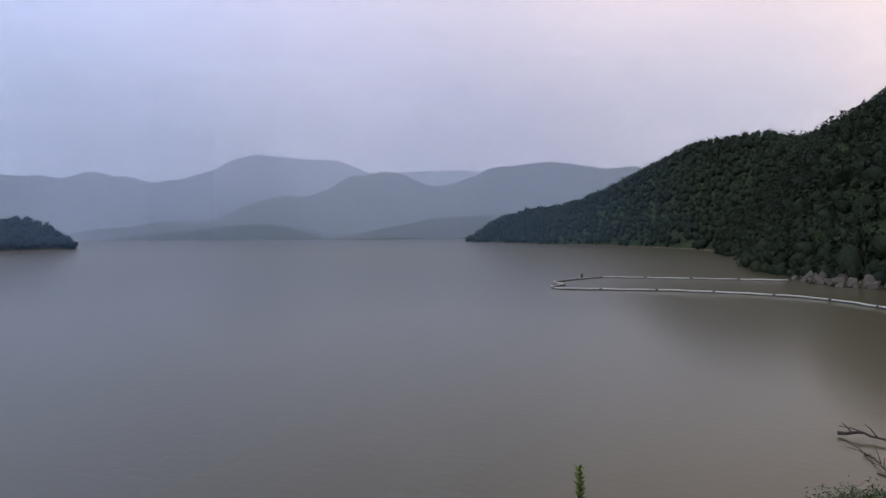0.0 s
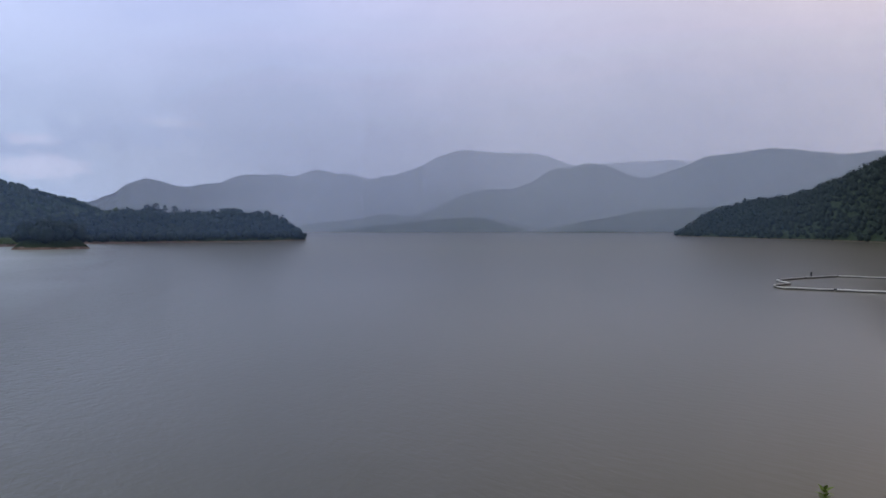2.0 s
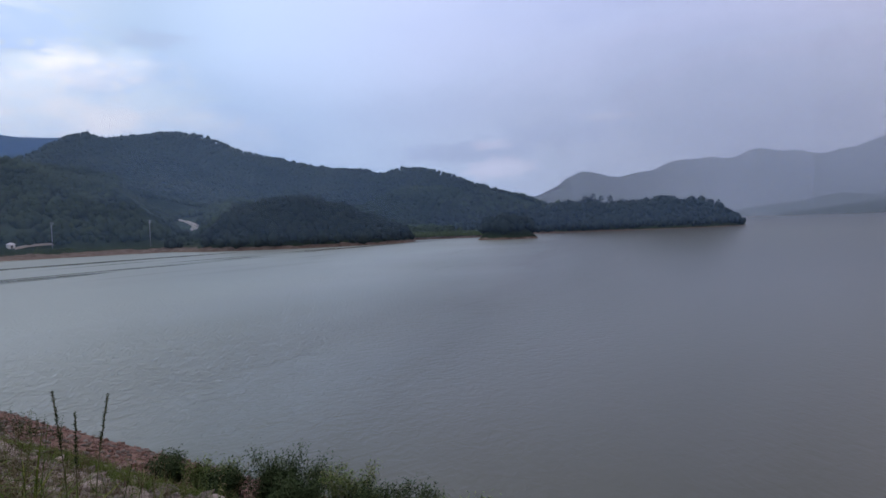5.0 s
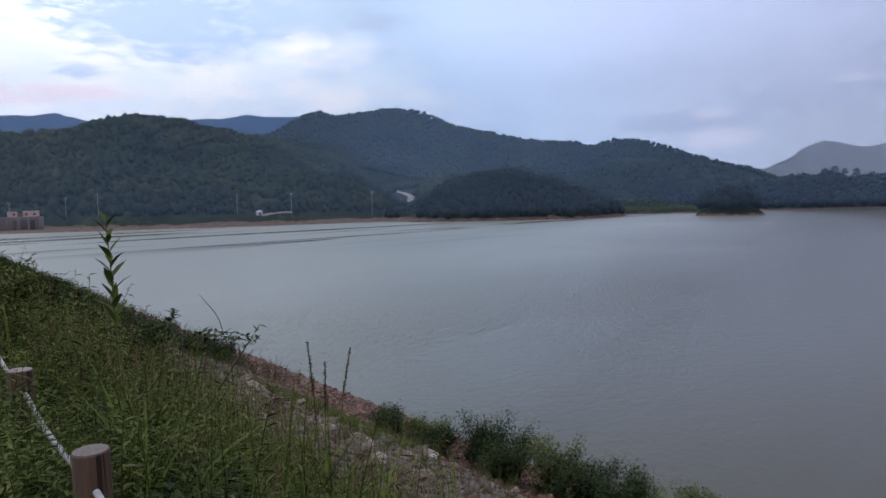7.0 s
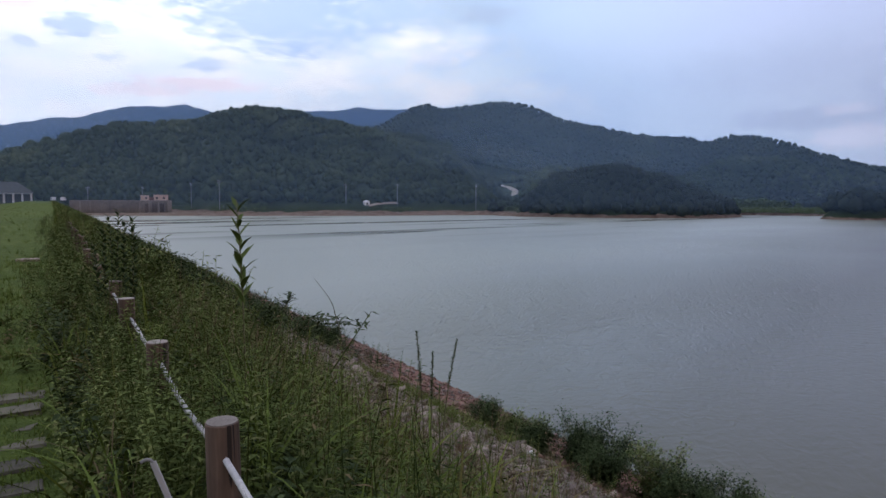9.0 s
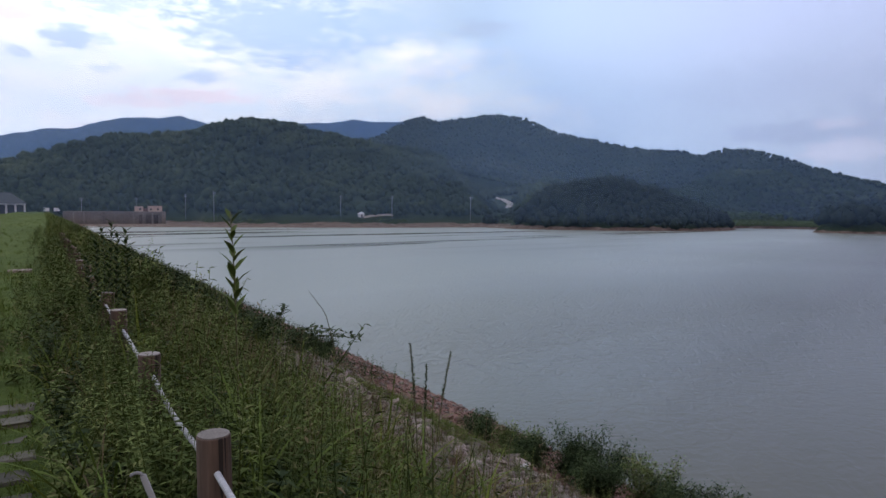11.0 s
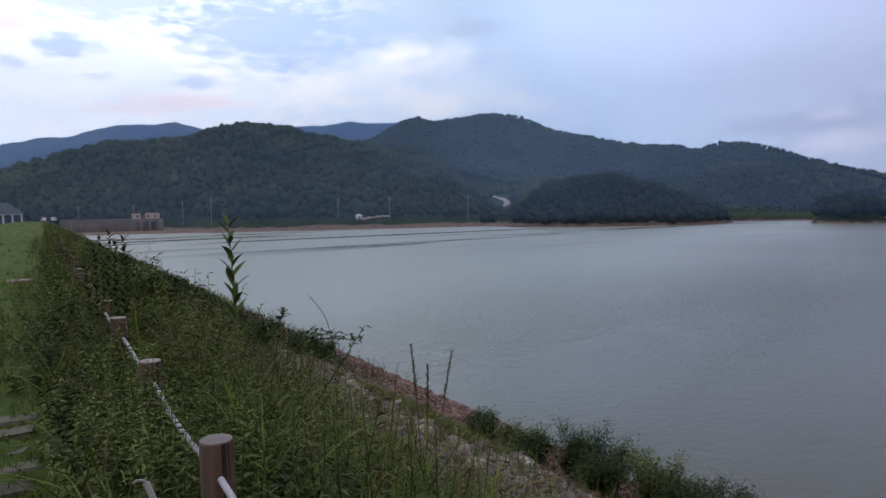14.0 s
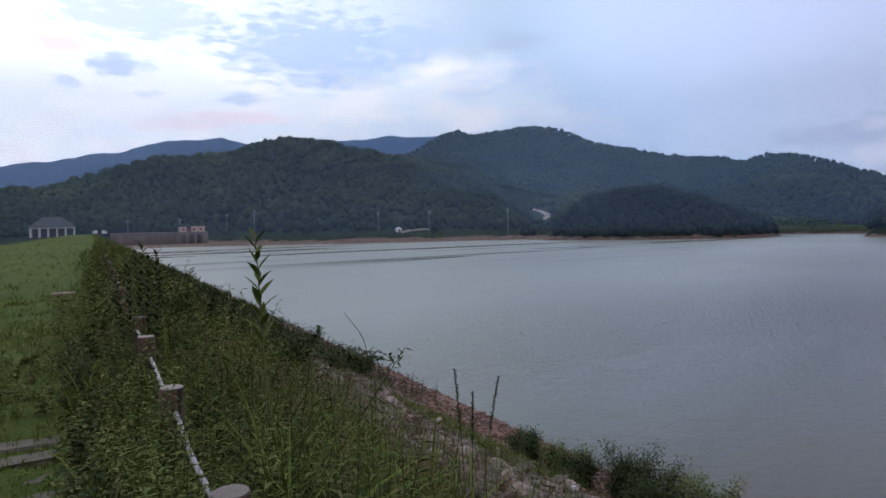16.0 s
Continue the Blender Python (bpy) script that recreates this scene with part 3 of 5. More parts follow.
haze_sheet("haze_sheet", 1950, -20, 49, 520, 300, 0.18, "blue-tinted sheet for the haze before the farthest ridge", (0.15, 0.32, 0.85))
haze_sheet("haze_sheet", 1440, 46, 150, 600, 150, 0.223, "tinted sheet for the haze over the far end of the lake", PALE_HAZE)
haze_sheet("haze_sheet", 1505, 60, 150, 600, 150, 0.16, "pale-tinted sheet for the haze before the headlands", PALE_HAZE, 68)
haze_sheet("haze_sheet", 1790, 62, 150, 700, 250, 0.223, "pale-tinted sheet for the haze between the wooded ridges", PALE_HAZE, 66)
haze_sheet("haze_sheet", 2670, 50, 150, 1000, 300, 0.223, "pale-tinted sheet for the haze in front of the farthest mountains", PALE_HAZE, 54)
haze_sheet("haze_sheet", 2710, 50, 150, 1000, 300, 0.223, "pale-tinted sheet for the haze in front of the farthest mountains", PALE_HAZE, 60)
haze_sheet("haze_sheet", 3230, 61, 150, 1200, 420, 0.223, "low cloud about the highest peaks", (0.95, 0.95, 1.0), 84)


# ---- forests ----
def crown(level, sprays, seed, fine=1.0, core=0.70):
    """A tree crown: a lumpy dark core set round with folded leaf sprays of uneven size."""
    r = np.random.default_rng(seed)
    v, f = ico(level, 0.42, seed)
    v = v * core
    vs, fs, c = [v], [np.concatenate([f, f[:, 2:]], 1)], len(v)
    for _ in range(sprays):
        d = r.normal(0, 1, 3) * np.array((1, 1, 0.9)) + np.array((0, 0, 0.25))
        d /= np.linalg.norm(d)
        side = np.cross(d, r.normal(0, 1, 3))
        side /= np.linalg.norm(side)
        out = np.cross(side, d) * r.uniform(0.4, 1.0) + d * r.uniform(-0.2, 0.9)
        size = r.uniform(0.16, 0.34) * fine
        p = d * r.uniform(0.72, 1.05)
        quad = np.array([p - side * size, p - d * size * 0.3, p + side * size, p + out * size * 1.3, p + out * size * 0.8 - side * size * 0.7])
        vs.append(quad)
        fs.append(np.array([[0, 1, 3, 4], [1, 2, 3, 3]]) + c)
        c += 5
    return np.concatenate(vs), np.concatenate(fs)


def forest(name, label, spots, level=1, mat=None, sprays=0, least=1.2, clearing=None, fine=0.62, most=900.0, core=0.86):
    """Crowns on the land: spots are rows of x, y, crown radius. Nobody could count them."""
    x, y, r = spots.T
    z = relief(x, y, rise(x, y))
    keep = (z > least) & (z < most) & ~bare(x, y)
    if clearing:
        keep &= np.hypot(x - clearing[0], y - clearing[1]) > clearing[2]
    x, y, r, z = x[keep], y[keep], r[keep], z[keep]
    soup = Soup()
    kinds = [crown(level, sprays, 11 + k, fine, core) for k in range(7)]
    pick = rng.integers(0, 7, len(x))
    for k, (v, f) in enumerate(kinds):
        m = pick == k
        soup.many(v, f, moves(x[m], y[m], z[m] + r[m] * 0.8, r[m], rng.uniform(0, 6.28, m.sum()), rng.normal(0, 0.15, m.sum()), rng.uniform(0.8, 1.4, m.sum())))
    v = np.concatenate(soup.v)
    q = np.concatenate(soup.f)
    tri = q[:, 2] == q[:, 3]
    me = bpy.data.meshes.new(name)
    loops = np.concatenate([q[~tri].ravel(), q[tri][:, :3].ravel()]).astype(np.int32)
    starts = np.concatenate([np.arange((~tri).sum()) * 4, (~tri).sum() * 4 + np.arange(tri.sum()) * 3]).astype(np.int32)
    me.vertices.add(len(v))
    me.vertices.foreach_set("co", v.astype(np.float32).ravel())
    me.loops.add(len(loops))
    me.loops.foreach_set("vertex_index", loops)
    me.polygons.add(len(starts))
    me.polygons.foreach_set("loop_start", starts)
    me.update(calc_edges=True)
    me.materials.append(mat or M_FOREST)
    return tagged(new(name, me), label, "forest", kind="stuff")


def scatter(which, step, size, spread=1.0, keep=None):
    """Spots over a ridge's flanks, one per cell of about step metres."""
    crest = RIDGES[which]
    w = crest[:, 3].max()
    gx = np.arange(crest[:, 0].min() - w, crest[:, 0].max() + w, step)
    gy = np.arange(crest[:, 1].min() - w, crest[:, 1].max() + w, step)
    x, y = (g.ravel() for g in np.meshgrid(gx, gy))
    x, y = x + rng.uniform(-0.5, 0.5, len(x)) * step, y + rng.uniform(-0.5, 0.5, len(x)) * step
    d = np.concatenate([(np.hypot(x[lo:lo + 20000, None] - crest[:, 0], y[lo:lo + 20000, None] - crest[:, 1]) / crest[:, 3]).min(1) for lo in range(0, len(x), 20000)])
    m = d < spread
    m &= keep(x, y) if keep else True
    x, y = x[m], y[m]
    swell = np.array([0.98 + 0.42 * noise.noise(Vector((a / 17, b / 17, 5.0))) for a, b in zip(x.tolist(), y.tolist())])
    return np.stack([x, y, rng.uniform(*size, len(x)) * swell], 1)


forest("forest", "dense dark-green mixed woods on the north hill", scatter("north_hill", 4.3, (1.6, 3.3), 1.0, lambda x, y: (y < 645 - 0.1 * x) & (x > -90)), sprays=4, least=5.2, clearing=(152, 340, 9))
forest("forest", "hazy dark woods on the high ridge", scatter("high_ridge", 7.0, (2.4, 4.0), 0.95, lambda x, y: x * 0.6 + y * 0.8 < 1300), sprays=1, mat=M_FAR)
forest("forest", "dark woods on the valley floor", scatter("valley", 5.4, (2.0, 3.8), 0.9), sprays=4, least=5.5, clearing=(283, 398, 34))
forest("forest", "dark woods on a low ridge", scatter("bay_ridge", 4.4, (1.7, 3.4), 0.97), sprays=5, least=3.0)
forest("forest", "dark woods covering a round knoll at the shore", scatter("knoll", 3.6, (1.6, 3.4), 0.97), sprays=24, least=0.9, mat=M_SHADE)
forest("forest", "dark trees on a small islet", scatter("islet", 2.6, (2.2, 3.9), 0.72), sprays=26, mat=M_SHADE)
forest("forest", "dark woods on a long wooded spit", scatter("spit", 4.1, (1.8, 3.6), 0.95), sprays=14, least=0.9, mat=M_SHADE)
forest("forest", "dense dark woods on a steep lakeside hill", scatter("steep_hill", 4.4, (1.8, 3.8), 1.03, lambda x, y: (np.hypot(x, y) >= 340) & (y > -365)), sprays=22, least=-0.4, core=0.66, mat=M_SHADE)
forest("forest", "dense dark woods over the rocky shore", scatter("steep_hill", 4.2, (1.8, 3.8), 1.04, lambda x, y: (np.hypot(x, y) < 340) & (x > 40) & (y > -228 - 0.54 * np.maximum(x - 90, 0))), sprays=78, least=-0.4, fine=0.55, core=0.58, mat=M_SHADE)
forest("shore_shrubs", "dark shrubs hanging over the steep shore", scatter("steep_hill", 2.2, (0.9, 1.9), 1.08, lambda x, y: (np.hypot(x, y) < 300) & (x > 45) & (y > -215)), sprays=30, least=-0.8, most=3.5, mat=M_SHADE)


def thicket():
    """Single shrubs on the meadow below the track."""
    soup = Soup()
    v, f = crown(1, 40, 77)
    a, d = np.radians(rng.uniform(33.5, 38.0, 70)), rng.uniform(366, 455, 70)
    p = np.stack([d * np.sin(a), d * np.cos(a)], 1)
    z = relief(p[:, 0], p[:, 1], rise(p[:, 0], p[:, 1]))
    size = rng.uniform(0.8, 1.8, len(p))
    soup.many(v, f, moves(p[:, 0], p[:, 1], z + size * 0.5, size, rng.uniform(0, 6.28, len(p)), rng.normal(0, 0.1, len(p))))
    tagged(soup.make("meadow_shrubs", M_FOREST), "dark shrubs scattered over the meadow", "shrubs", kind="stuff")
    soup = Soup()
    a, d = np.radians(np.r_[rng.uniform(50.8, 53.6, 26), rng.uniform(54.0, 56.8, 26), rng.uniform(50.8, 59.0, 8)]), rng.uniform(422, 450, 60)
    x, y = d * np.sin(a), d * np.cos(a)
    size = rng.uniform(1.8, 3.9, 60)
    soup.many(*crown(1, 60, 78), moves(x, y, 1.6 + (d - 400) * 0.03 + size * 0.6, size, rng.uniform(0, 6.28, 60), rng.normal(0, 0.1, 60)))
    tagged(soup.make("marsh_willows", M_WILLOW), "light green willows behind the marsh", "shrubs", kind="stuff")


def pine(x, y, height, seed, label):
    """A pine: leaning tapered trunk, limbs, and flat clumps of needles at their ends."""
    r = random.Random(seed)
    z = float(relief(np.array([x]), np.array([y]), rise(np.array([x]), np.array([y])))[0])
    tree = empty("pine_tree", x, y, z - 0.3)
    lean = (r.uniform(-0.08, 0.08) * height, r.uniform(-0.08, 0.08) * height)
    t = np.linspace(0, 1, 7)
    line = np.stack([lean[0] * t ** 2, lean[1] * t ** 2, height * t], 1)
    v, f = tube(line, 0.22, 7, 0.25)
    mesh_object("trunk", v, f, M_BARK, tree)
    for k in range(9):
        s = 0.48 + 0.52 * k / 9
        a, out = k * 2.4 + r.uniform(-0.4, 0.4), height * 0.30 * (1.25 - s) * r.uniform(0.7, 1.2)
        base = np.array([np.interp(s, t, line[:, c]) for c in range(3)])
        tip = base + np.array([out * math.cos(a), out * math.sin(a), out * 0.35])
        v, f = tube(np.array([base, (base + tip) / 2 + np.array([0, 0, 0.1]), tip]), 0.07, 5, 0.4)
        limb = mesh_object("limb", v, f, M_BARK, tree)
        cv, cf = crown(1, 34, seed * 10 + k, 0.9)
        cv = cv * np.array((1.0, 1.0, 0.55)) * height * r.uniform(0.10, 0.15) + tip
        mesh_object("needle_clump", cv, [tuple(q[:3]) if q[2] == q[3] else tuple(q) for q in cf.tolist()], M_PINE, limb)
    return tagged(tree, label, "tree", group="pines on the skyline")


thicket()


# ---- the dam ----
CREST, EDGE = 6.4, 1.0


def bank(x):
    """The embankment's height at a distance x from its axis: a steep face over a flatter toe of rubble."""
    return np.interp(x, (EDGE, 10.8, 14.6, 24.0), (CREST, 1.38, 0.0, -3.4))


def build_dam():
    """The embankment: crest, upstream face down into the water, downstream face."""
    def sheet(name, xs, ys, top, mat, label, category):
        gx, gy = np.meshgrid(xs, ys, indexing="ij")
        x, y = gx.ravel(), gy.ravel()
        z = top(x)
        rough = np.array([noise.fractal(Vector((a * 0.9, b * 0.9, 1.0)), 1.0, 2.0, 3) for a, b in zip(x.tolist(), y.tolist())])
        z = z + rough * 0.06
        k = len(ys)
        faces = [(i * k + j, (i + 1) * k + j, (i + 1) * k + j + 1, i * k + j + 1) for i in range(len(xs) - 1) for j in range(k - 1)]
        return tagged(mesh_object(name, np.stack([x, y, z], 1), faces, mat), label, category, kind="structure")

    ys = np.r_[np.arange(-110, -6, 4.0), np.arange(-6, 20, 0.35), np.geomspace(20, 372, 60)]
    sheet("dam_crest", np.r_[-10, -7.5, -5, np.arange(-4, 1.01, 0.4), EDGE + 0.0], ys, lambda x: CREST + 0 * x, M_SOIL, "grassy dam crest with a trodden path", "dam")
    sheet("dam_slope", np.r_[EDGE, np.arange(1.4, 16.0, 0.5), 18, 24], ys, bank, M_BANK, "stone-pitched upstream dam slope with weeds", "dam")
    sheet("dam_back", np.array([-26.0, -20, -14, -10]), ys, lambda x: CREST + (x + 10) * 0.4, M_SOIL, "grassed downstream dam slope", "dam")


def soil_material():
    m, n = material("turf")
    where = n.add("NewGeometry").outputs["Position"]
    tone = n.math("MULTIPLY_ADD", n.noise(where, 3.0, 6.0, 0.7), 0.7, n.math("MULTIPLY", n.noise(where, 0.25, 4.0, 0.55), 0.35))
    colour = n.ramp(tone, [(0.3, (0.034, 0.050, 0.013)), (0.52, (0.070, 0.105, 0.024)), (0.75, (0.13, 0.16, 0.048))])
    turf = n.add("BsdfPrincipled", Base_Color=colour, Roughness=0.95, Normal=n.add("Bump", Strength=1.0, Distance=0.06, Height=n.noise(where, 14.0, 5.0, 0.7)))
    turf.inputs["Specular IOR Level"].default_value = 0.05
    finish(n, turf)
    return m


def bank_material():
    m, n = material("stony_bank")
    where = n.add("NewGeometry").outputs["Position"]
    x = n.add("SeparateXYZ", Vector=where).outputs["X"]
    stony = n.ramp(n.noise(where, 2.4, 6.0, 0.7), [(0.3, (0.06, 0.045, 0.034)), (0.5, (0.125, 0.092, 0.070)), (0.75, (0.24, 0.20, 0.17))])
    red = n.ramp(n.noise(where, 4.0, 6.0, 0.7), [(0.3, (0.085, 0.042, 0.030)), (0.55, (0.185, 0.088, 0.062)), (0.8, (0.28, 0.17, 0.13))])
    stony = n.mix(n.span(n.math("ADD", x, n.noise(where, 0.6, 3.0, 0.5)), 10.5, 11.8), stony, red)
    turf = n.ramp(n.noise(where, 3.0, 6.0, 0.7), [(0.3, (0.035, 0.042, 0.018)), (0.6, (0.075, 0.095, 0.032))])
    edge = n.math("MULTIPLY_ADD", n.noise(where, 0.5, 4.0, 0.6), 4.0, 2.0)
    colour = n.mix(n.span(n.math("SUBTRACT", x, edge), -0.6, 0.6), turf, stony)
    finish(n, n.add("BsdfPrincipled", Base_Color=colour, Roughness=0.92, Normal=n.add("Bump", Strength=1.0, Distance=0.12, Height=n.noise(where, 3.2, 5.0, 0.7))))
    return m


M_SOIL, M_BANK = soil_material(), bank_material()
build_dam()

M_BARK = plain("pine_bark", (0.075, 0.05, 0.036), 0.9, 0.3, 1.0)
for k, (x, y, h) in enumerate(((484, 195, 9.0), (488, 190, 9.6), (492, 186, 8.4), (496, 180, 9.2))):
    pine(x, y, h, 60 + k, "tall pine rising above the wooded spit")
for k, (x, y, h) in enumerate(((228, -276, 7.5), (216, -268, 8.5), (203, -258, 7), (245, -283, 7.5), (192, -246, 7), (260, -287, 7))):
    pine(x, y, h, 80 + k, "dark pine on the crest of the steep hill")

# ---- the rope fence ----
POST_X, POST_STEP, POST_TOP, POST_FIRST = 0.547, 1.745, 0.74, 2.68


def build_fence():
    rand = random.Random(4)
    for k in range(-3, 16):
        y = POST_FIRST + k * POST_STEP
        tall = POST_TOP + rand.uniform(-0.03, 0.03) if k else 0.733
        post = empty("fence_post", POST_X + rand.uniform(-0.02, 0.02), y, CREST - 0.05)
        bm = bmesh.new()
        bmesh.ops.create_cone(bm, cap_ends=True, segments=20, radius1=0.068, radius2=0.064, depth=tall + 0.05, matrix=Matrix.Translation((0, 0, (tall + 0.05) / 2)))
        rim = [e for e in bm.edges if all(v.co.z > tall for v in e.verts)]
        bmesh.ops.bevel(bm, geom=rim, offset=0.003, segments=1, affect="EDGES")
        part("post", bm, M_POST, post, smooth=False)
        bm = bmesh.new()
        bmesh.ops.create_cone(bm, cap_ends=True, segments=20, radius1=0.0605, radius2=0.0600, depth=0.004, matrix=Matrix.Translation((0, 0, tall + 0.052)))
        part("end_grain", bm, M_GRAIN, post, "pale sawn end grain")
        post.rotation_euler = (rand.uniform(-0.03, 0.03), rand.uniform(-0.03, 0.03), rand.uniform(0, 6))
        tagged(post, "round weathered timber fence post on the dam crest", "fence post", group="posts of the rope fence")


build_fence()


def rod(name, points, radius, mat, parent=None, segments=8, taper=1.0):
    v, f = tube(points, radius, segments, taper)
    return mesh_object(name, v, f, mat, parent)


def box(bm, x0, x1, y0, y1, z0, z1):
    m = Matrix.Translation(((x0 + x1) / 2, (y0 + y1) / 2, (z0 + z1) / 2)) @ Matrix.Diagonal((x1 - x0, y1 - y0, z1 - z0, 1))
    return bmesh.ops.create_cube(bm, size=1.0, matrix=m)


def boxes(*extents, bevel=0.0):
    bm = bmesh.new()
    for e in extents:
        box(bm, *e)
    if bevel:
        bmesh.ops.bevel(bm, geom=list(bm.edges), offset=bevel, segments=1, affect="EDGES")
    return bm


# the rope: a run of white rope from post to post, bare white in places and frayed
def build_rope():
    rand = random.Random(9)
    rope = empty("fence_rope", POST_X, POST_FIRST, CREST + 0.6)
    for k in range(-3, 15):
        y0, y1 = (k * POST_STEP), ((k + 1) * POST_STEP)
        sag = rand.uniform(0.01, 0.04)
        t = np.linspace(0, 1, 15)
        pts = np.stack([0.003 * np.sin(t * 9 + k), y0 + (y1 - y0) * t, -sag * 4 * t * (1 - t) + 0.002 * np.sin(t * 40)], 1)
        if k > 3 or k < -1:
            rod("rope_span", pts, 0.0115, M_ROPE, rope, 8)
            continue
        strands, t = [], np.linspace(0, 1, 260)
        axis = np.stack([np.interp(t, np.linspace(0, 1, 15), pts[:, c]) for c in range(3)], 1)
        for s in range(3):
            turn = t * 2 * math.pi * 34 + s * 2 * math.pi / 3
            strands.append(tube(axis + 0.0065 * np.stack([np.cos(turn), 0 * turn, np.sin(turn)], 1), 0.0072, 6))
        v, f, count = [], [], 0
        for sv, sf in strands:
            v.append(np.asarray(sv))
            f += [tuple(int(q) + count for q in face) for face in sf]
            count += len(sv)
        mesh_object("rope_span", np.concatenate(v), f, M_ROPE, rope)
    tagged(rope, "white nylon rope strung through the timber posts, frayed and dirty", "rope")
    stake = empty("grey_stake", 0.54, 1.70, CREST - 0.03)
    rod("shaft", np.array(((0.0, 0.0, 0.0), (-0.18, 0.02, 0.50), (-0.345, 0.04, 0.99))), 0.0078, M_POLE, stake, 8)
    t = np.linspace(0, math.pi * 0.8, 8)
    rod("hook", np.stack([-0.360 + 0.016 * np.cos(t), 0.04 + 0 * t, 0.985 + 0.014 * np.sin(t)], 1), 0.004, M_ROPE, stake, 6)
    tagged(stake, "thin grey plastic stake leaning in the weeds beside the fence", "stake")


build_rope()


# ---- leaves and blades ----
def blade(length, width, bend, steps=4):
    """A grass blade that rises and bows over, in the y-z plane."""
    t = np.linspace(0, 1, steps + 1)
    z = length * (t - bend * 0.35 * t ** 2.5)
    y = length * bend * t ** 2 * 0.8
    w = width * (1 - t ** 1.6) * 0.5 + 0.0008
    v = np.concatenate([np.stack([-w, y, z], 1), np.stack([w, y, z], 1)])
    k = steps + 1
    f = [(i, k + i, k + i + 1, i + 1) for i in range(steps)]
    return v, np.array(f)


def leaf(length, width, droop=0.3, fine=True):
    """A leaf along +y, folded along its middle."""
    if not fine:
        w, e = width * 0.5, droop * length
        return np.array([(0, 0, 0), (-w, length * 0.45, -e * 0.1), (0, length, -e), (w, length * 0.45, -e * 0.1)]), np.array([(0, 1, 2, 3)])
    t = np.array([0, 0.3, 0.65, 1.0])
    w = width * np.array([0.12, 0.5, 0.42, 0.02])
    z = -droop * length * t ** 2
    mid = np.stack([0 * t, t * length, z], 1)
    lift = w * 0.35
    v = np.concatenate([np.stack([-w, t * length, z + lift], 1), mid, np.stack([w, t * length, z + lift], 1)])
    f = [(c * 4 + i, c * 4 + i + 1, c * 4 + 5 + i, c * 4 + 4 + i) for c in range(2) for i in range(3)]
    return v, np.array(f)


def tuft(rand, blades, height, spread, width, steps=4):
    out = []
    for _ in range(blades):
        a, r = rand.uniform(0, 6.28), spread * rand.random() ** 0.5
        b = blade(height * rand.uniform(0.5, 1.1), width * rand.uniform(0.6, 1.2), rand.uniform(0.15, 1.1), steps)
        out.append(placed(b, Matrix.Translation((r * math.cos(a), r * math.sin(a), -0.02)) @ Matrix.Rotation(rand.uniform(0, 6.28), 4, "Z") @ Matrix.Rotation(rand.uniform(-0.25, 0.15), 4, "X")))
    return gather(out)


def leafy_stem(rand, height, leaves, length, width, up=0.7, bare=0.2, lean=0.1, fine=False):
    """An upright weed: a thin stem with leaves all round it, smaller to the top."""
    bow, turn = rand.uniform(-lean, lean), rand.uniform(0, 6.28)
    out = []
    t = np.linspace(0, 1, 5)
    c = np.stack([bow * height * t ** 2, 0 * t, height * t], 1)
    w = 0.004 * (1.2 - t)
    for side in ((1, 0), (0, 1)):
        off = np.stack([w * side[0], w * side[1], 0 * w], 1)
        out.append((np.concatenate([c - off, c + off]), np.array([(i, 5 + i, 6 + i, i + 1) for i in range(4)])))
    for k in range(leaves):
        s = bare + (1 - bare) * (k + rand.random()) / leaves
        size = (1.15 - 0.65 * s) * rand.uniform(0.7, 1.2)
        lf = leaf(length * size, width * size, rand.uniform(0.1, 0.5), fine)
        m = Matrix.Translation((bow * height * s ** 2, 0, height * s)) @ Matrix.Rotation(turn + k * 2.4, 4, "Z") @ Matrix.Rotation(rand.uniform(0.2, 1.0) * up, 4, "X")
        out.append(placed(lf, m))
    return gather(out)


def strew(name, label, category, mat, kinds, x, y, z, scale, lean=0.25):
    """Many plants of a few kinds in one object."""
    soup = Soup()
    pick = rng.integers(0, len(kinds), len(x))
    for k, (v, f) in enumerate(kinds):
        m = pick == k
        if m.any():
            soup.many(v, f, moves(x[m], y[m], z[m], scale[m], rng.uniform(0, 6.28, m.sum()), rng.normal(0, lean, m.sum())))
    return tagged(soup.make(name, mat), label, category, kind="stuff")


def strip(count, x0, x1, y0, y1, power=1.0):
    """Random places on a strip of the dam, thinning out with distance when power is over 1."""
    x = rng.uniform(x0, x1, count)
    y = y0 + (y1 - y0) * rng.random(count) ** power
    return x, y, bank(x)


rand = random.Random(21)
LAWN = [tuft(rand, 9, 0.10, 0.07, 0.008, 2) for _ in range(6)]
TALL = [tuft(rand, 14, 0.62, 0.09, 0.011, 3) for _ in range(7)]
COARSE = [tuft(rand, 8, 0.55, 0.28, 0.05, 2) for _ in range(6)]
HORSEWEED = [leafy_stem(rand, 0.85, 46, 0.085, 0.010, 0.9, 0.15) for _ in range(7)]
BROAD = [tuft(rand, 9, 0.75, 0.05, 0.022) for _ in range(5)]
BRAMBLE = [leafy_stem(rand, 0.34, 22, 0.085, 0.040, 0.35, 0.1, 0.5, True) for _ in range(6)]
M_DRY = foliage("dry_grass", (0.08, 0.065, 0.035), (0.16, 0.135, 0.075), (0.28, 0.24, 0.14), grain=0.25, bump=0.2)
MUGWORT = [leafy_stem(rand, 0.55, 36, 0.062, 0.019, 0.75, 0.10, 0.25) for _ in range(7)]
